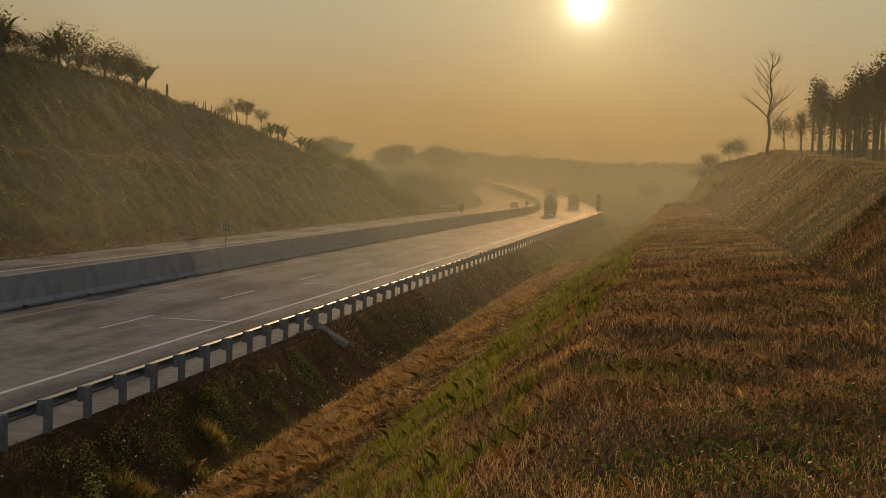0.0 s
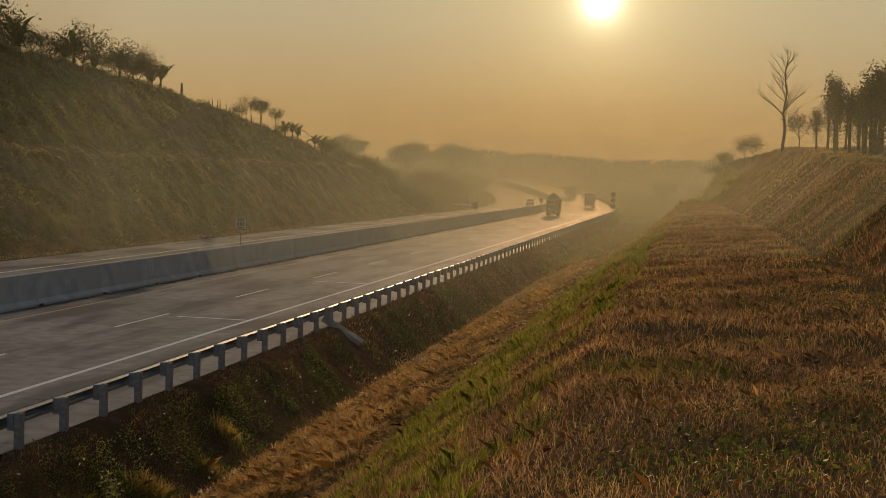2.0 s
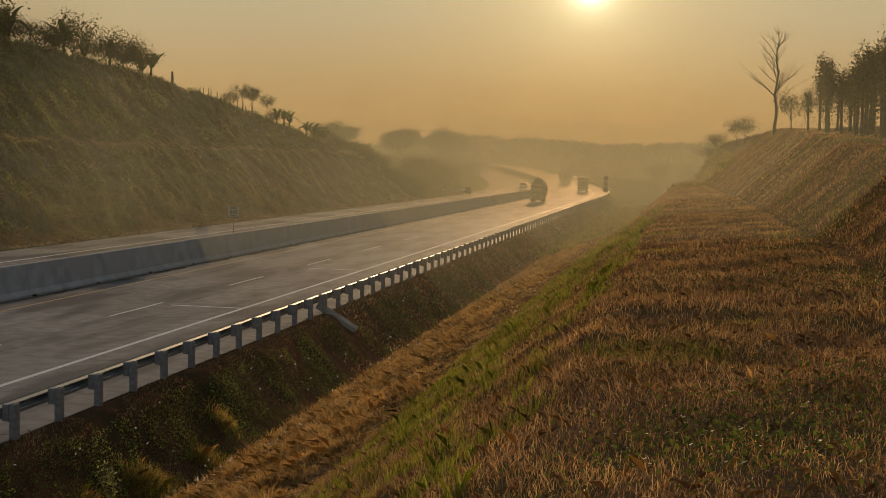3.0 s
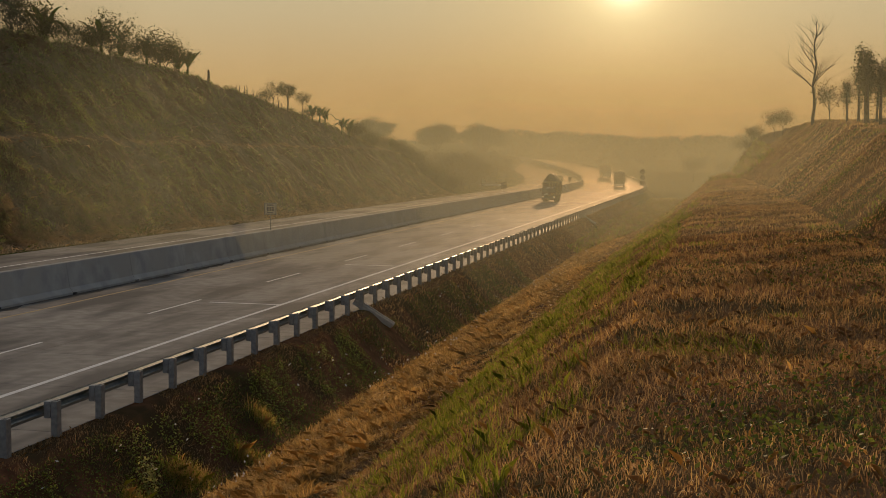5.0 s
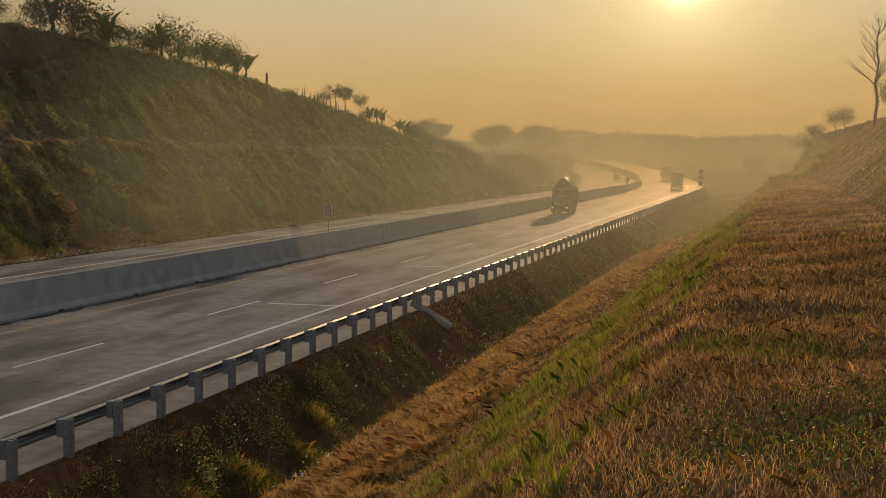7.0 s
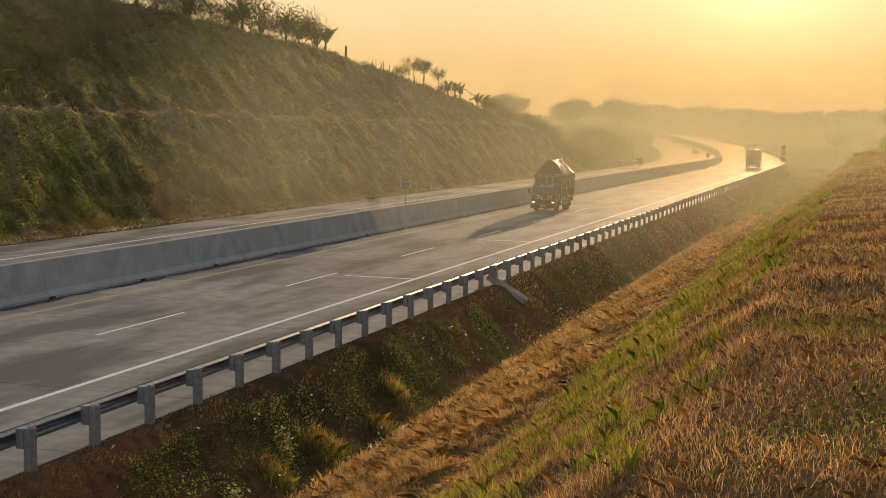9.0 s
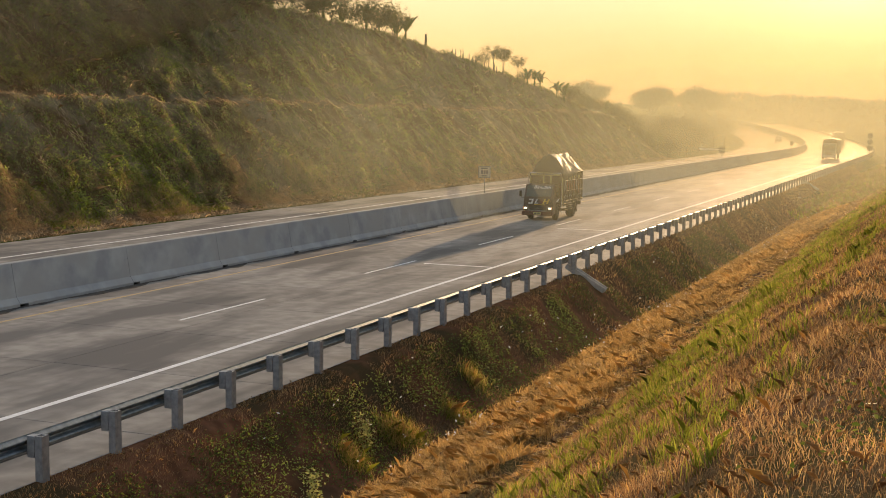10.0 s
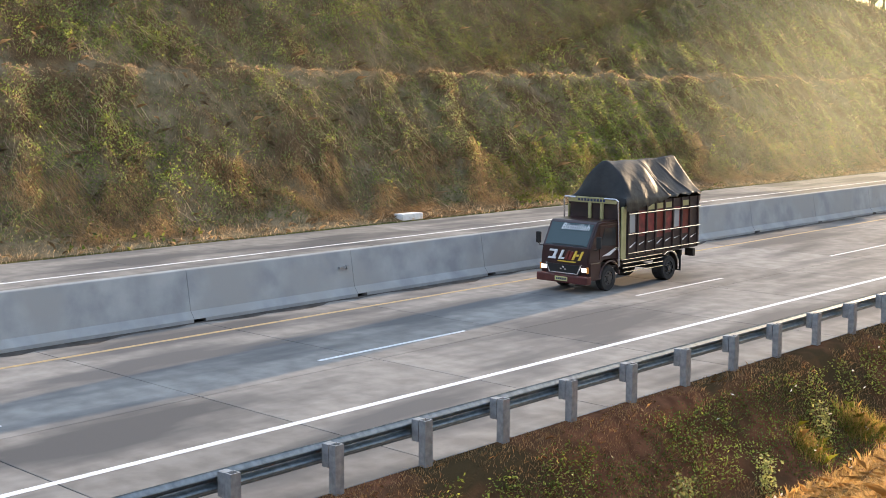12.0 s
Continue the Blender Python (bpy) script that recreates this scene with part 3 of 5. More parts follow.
def canvas_roof(w, y0, y1, z0, zr, sag=0.14):
    """A tarpaulin thrown over ropes: a ridge, slack flanks and a rounded nose."""
    bm = bmesh.new()
    ny, nx = 40, 32
    rows = []
    for j in range(ny + 1):
        t = j / ny
        y = y0 + (y1 - y0) * t
        nose = min(1.0, t / 0.07) ** 0.6
        slack = math.sin(min(1, max(0, (t - 0.07) / 0.93)) * math.pi)
        row = []
        for i in range(nx + 1):
            s = -1 + 2 * i / nx
            tent = 1 - abs(s) ** 1.08
            z = z0 + (zr - z0) * tent * (0.70 + 0.30 * nose) * (1 - sag * slack)
            z += (0.30 * (1 - tent) * tent * 2.2) * (1 - 0.8 * slack) * (zr - z0) * 0.8
            z += 0.03 * math.sin(9 * t * 3.1 + 3 * s) * (1 - tent) + 0.022 * math.sin(17 * t + 7 * s) * min(1, tent * 3) + 0.012 * math.sin(41 * t - 9 * s)
            x = s * w / 2 * (1.0 + 0.02 * math.sin(14 * t))
            yy = y - (0.10 * (1 - tent) if j == 0 else 0)
            row.append(bm.verts.new((x, yy, z)))
        # hem hanging over the side boards
        for s, at in ((-1, 0), (1, nx)):
            v = bm.verts.new((s * (w / 2 + 0.02), y, z0 - 0.22 - 0.07 * math.sin(t * 19 + s)))
            row.insert(0 if s < 0 else len(row), v)
        rows.append(row)
    for a, b in zip(rows, rows[1:]):
        for i in range(len(a) - 1):
            bm.faces.new((a[i], a[i + 1], b[i + 1], b[i]))
    for row, dy in ((rows[0], 0.0), (rows[-1], 0.0)):
        low = [bm.verts.new((v.co.x, v.co.y + dy, z0 - 0.25)) for v in row]
        for i in range(len(row) - 1):
            bm.faces.new((row[i], low[i], low[i + 1], row[i + 1]))
    bmesh.ops.recalc_face_normals(bm, faces=bm.faces)
    return bm


def tent_cover(w, y0, y1, z0, zr):
    """A tarpaulin stretched over a straight ridge pole: a leaning front face, a bulging front half, folds, and a hem that hangs lower in front."""
    bm = bmesh.new()
    ny, nx = 96, 48
    rows = []

    def fold(d, width):
        return math.exp(-(d / width) ** 2)

    for j in range(ny + 1):
        t = j / ny
        y = y0 + (y1 - y0) * t
        nose = min(1.0, t / 0.085)
        bulge = 1 - max(0.0, min(1.0, (t - 0.42) / 0.16))
        row = []
        for i in range(nx + 1):
            s = -1 + 2 * i / nx
            a = abs(s)
            tent = (1 - a ** (1.0 + 0.75 * bulge)) - (1 - bulge) * 0.30 * a * (1 - a)
            z = z0 + (zr - z0) * (0.96 + 0.04 * t) * tent * nose ** 0.9
            z -= (zr - z0) * 0.03 * math.sin(math.pi * min(1, max(0, t - 0.085) / 0.9)) * (1 - a)
            side = 1 if s > 0 else -1
            # folds that run from the ridge down to the hem
            run = min(1.0, a * 2.5) * nose
            z += 0.055 * fold(t - 0.44 - 0.10 * a, 0.012) * run
            z += 0.045 * fold(t - 0.49 - 0.16 * a, 0.010) * run
            z -= 0.050 * fold(t - 0.465 - 0.13 * a, 0.016) * run
            z += 0.060 * fold(t - 0.70 - 0.14 * a - 0.02 * side, 0.012) * run
            z += 0.020 * math.sin(46 * t + 3 * side) * max(0.0, a - 0.45) * bulge * nose
            z += 0.012 * math.sin(23 * t + 9 * s) * nose
            row.append(bm.verts.new((s * w / 2, y, z)))
        hem = z0 - 0.44 + 0.40 * min(1.0, t * 1.5) + 0.03 * math.sin(t * 37) + 0.02 * math.sin(t * 83)
        for s in (-1, 1):
            mid = bm.verts.new((s * (w / 2 + 0.045), y, (z0 + hem) / 2 + 0.04))
            low = bm.verts.new((s * (w / 2 + 0.05 + 0.015 * math.sin(t * 61)), y, hem))
            if s < 0:
                row = [low, mid] + row
            else:
                row = row + [mid, low]
        rows.append(row)
    for a, b in zip(rows, rows[1:]):
        for i in range(len(a) - 1):
            bm.faces.new((a[i], a[i + 1], b[i + 1], b[i]))
    for row in (rows[0], rows[-1]):
        low = [bm.verts.new((v.co.x, v.co.y, min(v.co.z, z0 - 0.30))) for v in row[2:-2]]
        for i in range(len(low) - 1):
            bm.faces.new((row[i + 2], low[i], low[i + 1], row[i + 3]))
    bmesh.ops.recalc_face_normals(bm, faces=bm.faces)
    return bm


def canvas_truck():
    root = tagged(new("cargo_truck"), "maroon cargo truck with slatted sides and a black tarpaulin cover", "truck")
    # cab
    cab = part("cab", prism(bmesh.new(), [(-1.05, 0.52), (-1.09, 0.80), (-1.08, 1.02), (-1.02, 1.40), (-0.62, 2.13), (-0.55, 2.18), (-0.44, 2.2), (0.58, 2.2), (0.62, 2.1), (0.62, 0.75), (0.44, 0.75), (0.40, 0.88), (0.22, 1.0), (-0.2, 1.0), (-0.42, 0.86), (-0.46, 0.52)], "x", -0.92, 0.92), M_CAB, root)
    bm = bmesh.new()
    bm.from_mesh(cab.data)
    bmesh.ops.bevel(bm, geom=[e for e in bm.edges if len(e.link_faces) == 2 and e.calc_face_angle(0) > 1.2], offset=0.05, segments=3, affect="EDGES")
    bm.to_mesh(cab.data)
    bm.free()

    def facing(x0, x1, t0, t1, lift=0.012, thick=0.014):
        """A slab laid on the sloping windscreen, t from its foot to its head."""
        a, b = Vector((0, -1.02, 1.40)), Vector((0, -0.62, 2.13))
        nrm = Vector((0, -0.877, 0.48))
        bm = bmesh.new()
        v = []
        for off in (lift - thick, lift):
            for x, t in ((x0, t0), (x1, t0), (x1, t1), (x0, t1)):
                p = a.lerp(b, t) + nrm * off
                v.append(bm.verts.new((x, p.y, p.z)))
        for f in ((0, 1, 2, 3), (4, 5, 6, 7), (0, 1, 5, 4), (1, 2, 6, 5), (2, 3, 7, 6), (3, 0, 4, 7)):
            bm.faces.new([v[i] for i in f])
        bmesh.ops.recalc_face_normals(bm, faces=bm.faces)
        return bm
    screen = part("windscreen", facing(-0.80, 0.80, 0.05, 0.96), M_SCREEN, cab)
    part("banner", facing(-0.50, 0.77, 0.66, 0.95, 0.02), M_SCREEN, cab, "dark sun strip across the windscreen")
    txt = bpy.data.curves.new("screen_lettering", "FONT")
    txt.body, txt.size, txt.align_x, txt.extrude, txt.shear = "Bismillah", 0.29, "CENTER", 0.002, 0.25
    txt.offset, txt.space_character = 0.003, 1.05
    tob = new("screen_lettering", txt)
    dg = bpy.context.evaluated_depsgraph_get()
    tme = bpy.data.meshes.new_from_object(tob.evaluated_get(dg))
    bpy.data.objects.remove(tob)
    tme.materials.clear()
    tme.materials.append(M_DECALW)
    p = Vector((0.16, -1.02, 1.40)).lerp(Vector((0.16, -0.62, 2.13)), 0.70) + Vector((0, -0.877, 0.48)) * 0.028
    put("screen_lettering", tme, cab, Matrix.Translation(p) @ pose(0, 0, 0, 61.3, 0, 0))
    for x in (-0.25, 0.4):
        part("wiper", facing(x - 0.3, x + 0.3, 0.07, 0.10, 0.03), M_BLACK, cab)

    def front(x0, x1, z0, z1, m, name, label="", lift=0.012, lean=0.0):
        bm = bmesh.new()
        box(bm, x0, x1, -1.10 - lift, -1.04, z0, z1, 0.008)
        if lean:
            for v in bm.verts:
                v.co.x += (v.co.z - z0) * lean
                v.co.y += max(0, v.co.z - 1.0) * 0.17
        return part(name, bm, m, cab, label)
    front(-0.62, 0.62, 0.60, 0.86, M_BLACK, "grille")
    front(-0.50, 0.50, 0.575, 0.61, M_CHROME, "grille_trim", lift=0.02)
    for s in (-1, 1):
        bm = bmesh.new()
        box(bm, -0.025, 0.025, -1.125, -1.05, 0.58, 0.88, 0.006)
        for v in bm.verts:
            v.co.x += s * (0.53 + (v.co.z - 0.58) * 0.45)
        part("grille_trim", bm, M_CHROME, cab)
        front(s * 0.78 - 0.10, s * 0.78 + 0.10, 0.68, 0.80, M_LAMP, "headlight", "lit round-cornered headlight")
        front(s * 0.90 - 0.03, s * 0.90 + 0.02, 0.64, 0.84, M_AMBER, "turn_signal")
    # hood graphic: plain slanted blocks
    for x, w, z0, z1, m in ((-0.44, 0.30, 1.24, 1.30, M_DECALW), (-0.40, 0.10, 1.06, 1.25, M_DECALW), (-0.47, 0.30, 1.01, 1.07, M_DECALW),
                            (-0.17, 0.09, 1.02, 1.30, M_DECALW), (-0.05, 0.12, 1.02, 1.07, M_DECALW), (0.06, 0.10, 1.02, 1.30, M_RED), (0.20, 0.12, 1.02, 1.28, M_RED),
                            (0.34, 0.09, 1.02, 1.30, M_DECALY), (0.46, 0.16, 1.14, 1.20, M_DECALY), (0.58, 0.09, 1.02, 1.30, M_DECALY), (0.10, 0.70, 0.94, 0.975, M_DECALY)):
        front(x - w / 2, x + w / 2, z0, z1, m, "hood_graphic", lift=0.02, lean=0.4)
    bm = bmesh.new()
    for x in (-0.09, 0.0, 0.09):
        box(bm, x - 0.035, x + 0.035, -1.135, -1.11, 0.70 if x else 0.76, 0.74 if x else 0.81)
    part("badge", bm, M_CHROME, cab)
    bump = part("bumper", box(bmesh.new(), -0.98, 0.98, -1.22, -0.98, 0.30, 0.56, 0.04), M_BUMPER, root, "dark red front bumper")
    part("number_plate", box(bmesh.new(), -0.24, 0.24, -1.235, -1.215, 0.36, 0.50, 0.005), M_PLATE, bump)
    bm = bmesh.new()
    for i in range(5):
        box(bm, -0.18 + i * 0.08, -0.13 + i * 0.08, -1.239, -1.234, 0.40, 0.46)
    part("plate_bars", bm, M_INK, bump)
    for s in (-1, 1):
        door = part("door", box(bmesh.new(), s * 0.925 - 0.012, s * 0.925 + 0.012, -0.52, 0.40, 1.02, 2.08, 0.01), M_CAB, cab)
        bm = bmesh.new()
        prism(bm, [(-0.48, 1.42), (-0.40, 1.46), (0.30, 1.40), (0.30, 1.98), (-0.28, 1.98)], "x", s * 0.94 - 0.006, s * 0.94 + 0.006)
        part("side_window", bm, M_GLASS, door)
        bm = bmesh.new()
        prism(bm, [(-0.42, 1.12), (-0.1, 1.2), (0.32, 1.34), (0.34, 1.28), (0.0, 1.12)], "x", s * 0.94 - 0.006, s * 0.94 + 0.006)
        part("door_stripe", bm, M_DECALW, door)
        bm = bmesh.new()
        box(bm, s * 0.93 - 0.03, s * 0.93 + 0.03, 0.26, 0.40, 1.30, 1.34, 0.008)
        part("door_handle", bm, M_CHROME, door)
        mir = part("mirror", box(bmesh.new(), s * 1.17 - 0.09, s * 1.17 + 0.09, -0.92, -0.84, 1.42, 1.78, 0.03), M_BLACK, root)
        part("mirror_arm", tube(bmesh.new(), [(s * 0.90, -0.8, 1.36), (s * 1.1, -0.9, 1.36), (s * 1.17, -0.9, 1.45)], 0.016, 8), M_BLACK, mir)
        bm = bmesh.new()
        box(bm, s * 0.90 - 0.05, s * 0.90 + 0.05, -1.0, -0.45, 0.40, 0.95, 0.03)
        part("corner_panel", bm, M_CAB, root)
        bm = bmesh.new()
        tube(bm, [(s * 0.95, 0.52 * math.cos(a), 0.42 + 0.52 * math.sin(a)) for a in np.linspace(0.1, math.pi - 0.1, 14)], 0.035, 6)
        part("wheel_arch", bm, M_CAB, root)
    # cream deflector frame over the cab
    part("roof_board", box(bmesh.new(), -0.92, 0.92, 0.30, 0.36, 2.68, 2.86, 0.015), M_CREAM, root, "cream header board with dark lettering bars")
    for i in range(9):
        part("lettering_bar", box(bmesh.new(), -0.52 + i * 0.12, -0.44 + i * 0.12, 0.292, 0.299, 2.73, 2.81), M_INK, root)
    for x in (-0.1, 0.36):
        part("frame_upright", box(bmesh.new(), x - 0.05, x + 0.05, 0.32, 0.40, 2.18, 2.70, 0.01), M_CREAM, root)
    part("front_panel", box(bmesh.new(), -0.92, 0.92, 0.42, 0.46, 2.15, 2.70), M_BEDW, root)
    for s in (-1, 1):
        bm = bmesh.new()
        tube(bm, [(s * 0.55, 0.22, 2.84), (s * 0.98, 0.22, 2.84), (s * 1.05, 0.26, 2.78), (s * 1.06, 0.30, 1.9), (s * 1.06, 0.34, 0.75)], 0.03, 8)
        part("guard_pipe", bm, M_CHROME, root, "polished steel pipe bent round the cab")
        part("ladder_panel", box(bmesh.new(), s * 1.03 - 0.02, s * 1.03 + 0.02, 0.46, 0.72, 0.95, 2.60, 0.01), M_CREAM, root)
    # chassis and bed
    bm = bmesh.new()
    for x in (-0.42, 0.42):
        box(bm, x - 0.06, x + 0.06, -0.6, 4.9, 0.62, 0.82)
    for y in (0.9, 2.2, 3.4, 4.7):
        box(bm, -0.45, 0.45, y - 0.05, y + 0.05, 0.64, 0.80)
    drum(bm, (0, 3.3, 0.4), "x", 0.09, 1.5, 10)
    drum(bm, (0, 0.0, 0.4), "x", 0.06, 1.5, 10)
    box(bm, -0.95, -0.55, 1.2, 2.3, 0.45, 0.85, 0.03)
    part("chassis", bm, M_BLACK, root)
    part("bed_floor", box(bmesh.new(), -1.05, 1.05, 0.75, 4.95, 0.98, 1.10, 0.01), M_BEDW, root)
    for s in (-1, 1):
        side = part("side_wall", box(bmesh.new(), s * 1.03 - 0.02, s * 1.03 + 0.02, 0.78, 4.92, 1.10, 2.70), M_BEDW, root)
        n = 9
        for i in range(n):
            y = 0.80 + (4.88 - 0.80) * i / (n - 1)
            part("stake", box(bmesh.new(), s * 1.075 - 0.03, s * 1.075 + 0.03, y - 0.035, y + 0.035, 1.02, 2.72, 0.008), M_BEDW, side)
        for z in (1.12, 1.72, 2.36):
            part("side_rail", drum(bmesh.new(), (s * 1.12, 2.85, z), "y", 0.02, 4.18, 8), M_CHROME, side)
        for i in range(n - 1):
            y = 0.80 + (4.88 - 0.80) * (i + 0.5) / (n - 1)
            w = 0.19
            if i in (1, 2, 3, 4, 5, 6):
                part("panel_graphic", box(bmesh.new(), s * 1.053 - 0.004, s * 1.053 + 0.004, y - w, y + w, 1.50 + 0.1 * (i % 3), 2.30 + 0.12 * (i % 2)), M_DECALR if i % 3 else M_RED, side, "faded red painted panel")
            if i in (2, 3, 4, 6):
                part("panel_patch", box(bmesh.new(), s * 1.055 - 0.004, s * 1.055 + 0.004, y - w, y + w, 2.42, 2.60), M_CREAM, side)
            if i in (0, 5):
                part("panel_patch", box(bmesh.new(), s * 1.055 - 0.004, s * 1.055 + 0.004, y - w * 0.8, y + w * 0.7, 1.75, 2.35), M_SIGN, side)
            part("panel_stroke", prism(bmesh.new(), [(y - w, 1.30 + 0.05 * (i % 3)), (y + w * 0.6, 1.42), (y + w, 1.44), (y - w * 0.7, 1.27 + 0.05 * (i % 3))], "x", s * 1.06 - 0.003, s * 1.06 + 0.003), M_DECALW, side)
        for z in (0.52, 0.66, 0.80, 0.92):
            part("side_guard", drum(bmesh.new(), (s * 1.0, 1.72 + (0.9 - z) * 0.2, z), "y", 0.018, 2.25, 8), M_CHROME, root)
        part("mudflap", box(bmesh.new(), s * 0.82 - 0.22, s * 0.82 + 0.22, 3.93, 3.95, 0.25, 0.95), M_BLACK, root)
        part("tail_lamp_box", box(bmesh.new(), s * 0.85 - 0.16, s * 0.85 + 0.16, 4.72, 4.88, 0.66, 0.92, 0.02), M_BLACK, root)
    part("tailgate", box(bmesh.new(), -1.05, 1.05, 4.88, 4.92, 1.10, 2.70), M_BEDW, root)
    part("headboard", box(bmesh.new(), -1.05, 1.05, 0.74, 0.79, 1.0, 2.84), M_BEDW, root)
    tarp = part("tarpaulin", tent_cover(2.16, 0.60, 5.0, 2.84, 4.02), M_TARP, root, "slack black tarpaulin over the load", smooth=True)
    for s in (-1, 1):
        bm = bmesh.new()
        tube(bm, [(s * 1.0, 3.3 + 0.55 * math.cos(a), 0.42 + 0.55 * math.sin(a)) for a in np.linspace(-0.2, 2.2, 14)], 0.03, 6)
        part("mudguard", bm, M_CHROME, root, "polished steel hoop over the rear wheel")
    wheels = [wheel(root, s * 0.80, 0.0, 0.40, 0.24) for s in (-1, 1)]
    wheels += [wheel(root, s * 0.78, 3.3, 0.40, 0.44) for s in (-1, 1)]
    return root, wheels


def box_truck(paint, name, label, w=2.3, hgt=3.5, length=8.5):
    root = tagged(new(name), label, "truck")
    bm = bmesh.new()
    box(bm, -w / 2, w / 2, 1.2, length, 0.95, hgt - 0.25, 0.05)
    part("cargo_box", bm, M_BEDW, root)
    part("cover", canvas_roof(w + 0.04, 1.1, length + 0.05, hgt - 0.35, hgt, 0.05), M_TARP, root, smooth=True)
    cab = part("cab", box(bmesh.new(), -w / 2 + 0.08, w / 2 - 0.08, -1.2, 1.05, 0.6, 2.65, 0.12), paint, root)
    part("windscreen", box(bmesh.new(), -0.92, 0.92, -1.22, -1.19, 1.55, 2.35, 0.01), M_GLASS, cab)
    part("grille", box(bmesh.new(), -0.6, 0.6, -1.225, -1.19, 0.85, 1.3, 0.01), M_BLACK, cab)
    part("bumper", box(bmesh.new(), -w / 2, w / 2, -1.32, -1.1, 0.35, 0.68, 0.04), M_DECALW, root)
    for s in (-1, 1):
        part("headlight", box(bmesh.new(), s * 0.85 - 0.14, s * 0.85 + 0.14, -1.23, -1.18, 0.82, 1.0, 0.02), M_SIGN, cab)
        part("mirror", box(bmesh.new(), s * 1.25 - 0.08, s * 1.25 + 0.08, -1.2, -1.12, 1.6, 2.1, 0.02), M_BLACK, root)
    part("chassis", box(bmesh.new(), -0.5, 0.5, -0.8, length - 0.3, 0.6, 0.95), M_BLACK, root)
    ws = [wheel(root, s * (w / 2 - 0.2), y, 0.48, 0.3) for s in (-1, 1) for y in (0.0, length * 0.68)]
    return root, ws


def white_car():
    root = tagged(new("white_car"), "small white passenger car driving away on the far carriageway", "car")
    body = part("body", prism(bmesh.new(), [(-2.0, 0.3), (-2.05, 0.7), (-1.9, 0.95), (-0.9, 1.05), (-0.3, 1.55), (1.3, 1.6), (1.9, 1.1), (2.0, 0.9), (2.0, 0.3)], "x", -0.82, 0.82), M_DECALW, root)
    part("rear_window", box(bmesh.new(), -0.68, 0.68, -1.0, -0.4, 1.1, 1.45, 0.03), M_GLASS, body)
    for s in (-1, 1):
        part("tail_lamp", box(bmesh.new(), s * 0.7 - 0.1, s * 0.7 + 0.1, -2.06, -1.98, 0.72, 0.92, 0.02), M_RED, body)
        part("side_window", box(bmesh.new(), s * 0.825 - 0.008, s * 0.825 + 0.008, -0.2, 1.3, 1.08, 1.48), M_GLASS, body)
    ws = [wheel(root, s * 0.72, y, 0.31, 0.2) for s in (-1, 1) for y in (-1.25, 1.25)]
    return root, ws


truck, truck_wheels = canvas_truck()
follower, follower_wheels = box_truck(M_BLUE, "covered_lorry", "grey lorry with a dark rounded cover following behind")
far_lorry, far_wheels = box_truck(M_BLUE, "distant_lorry", "dark lorry far off in the smoke at the bend", 2.4, 3.6, 9.0)
car, car_wheels = white_car()


# ---------------------------------------------------------------- morning smoke and veiling glare
def veil(y, density, high, left, right, foot=-1.5, thick=4.0, least=0.35, x0=-60, x1=60, tint=(0.63, 0.53, 0.32)):
    bm = bmesh.new()
    bm.faces.new([bm.verts.new(q) for q in ((x0, y + 8, -3), (x1, y - 8, -3), (x1, y - 8, high), (x0, y + 8, high))])
    tagged(part("mist", bm, mistmat("mist", density, high, left, right, foot, thick, least, tint)), "thin golden sheets of valley smoke and imitated sun glare", "mist", group="mist veils", kind="stuff")


GREY = (0.375, 0.415, 0.325)
HAZE = (0.45, 0.465, 0.345)
# the two nearest sheets imitate the sun's veiling glare over the bank
veil(24, 0.30, 11, -3, 30, 3.7, 5.9, 0.12, -12, 34, HAZE)
veil(42, 0.15, 20, -9, 40, -1.5, 6.2, 0.05, -30, 60, HAZE)
veil(68, 0.22, 24, -33, 3, -1.5, 3.8, 0.30, -60, 18, HAZE)
veil(112, 0.27, 18, -24, 3, -1.5, 2.8, 0.5, -60, 24, HAZE)
veil(180, 0.26, 21, -26, 4, -1.5, 2.5, 0.7, -60, 40, HAZE)
veil(236, 0.36, 26, -60, 60, -1.5, 3.0, 0.8, -300, 120, HAZE)
veil(290, 0.48, 34, -200, 60, -1.5, 3.0, 1.0, -400, 400, GREY)
veil(420, 0.50, 28, -400, 300, -1.5, 3.0, 0.9, -700, 700, GREY)
# haze sheet along the cut slope, added to lighten it
bm = bmesh.new()
bm.faces.new([bm.verts.new(q) for q in ((-40, 3, -3), (-72.1, 158.7, -3), (-72.1, 158.7, 34), (-40, 3, 34))])
tagged(part("mist", bm, mistmat("mist", 0.60, 42, -56, -56, -1.5, 3.0, 0.5)), "thin golden sheets of valley smoke and imitated sun glare", "mist", group="mist veils", kind="stuff")


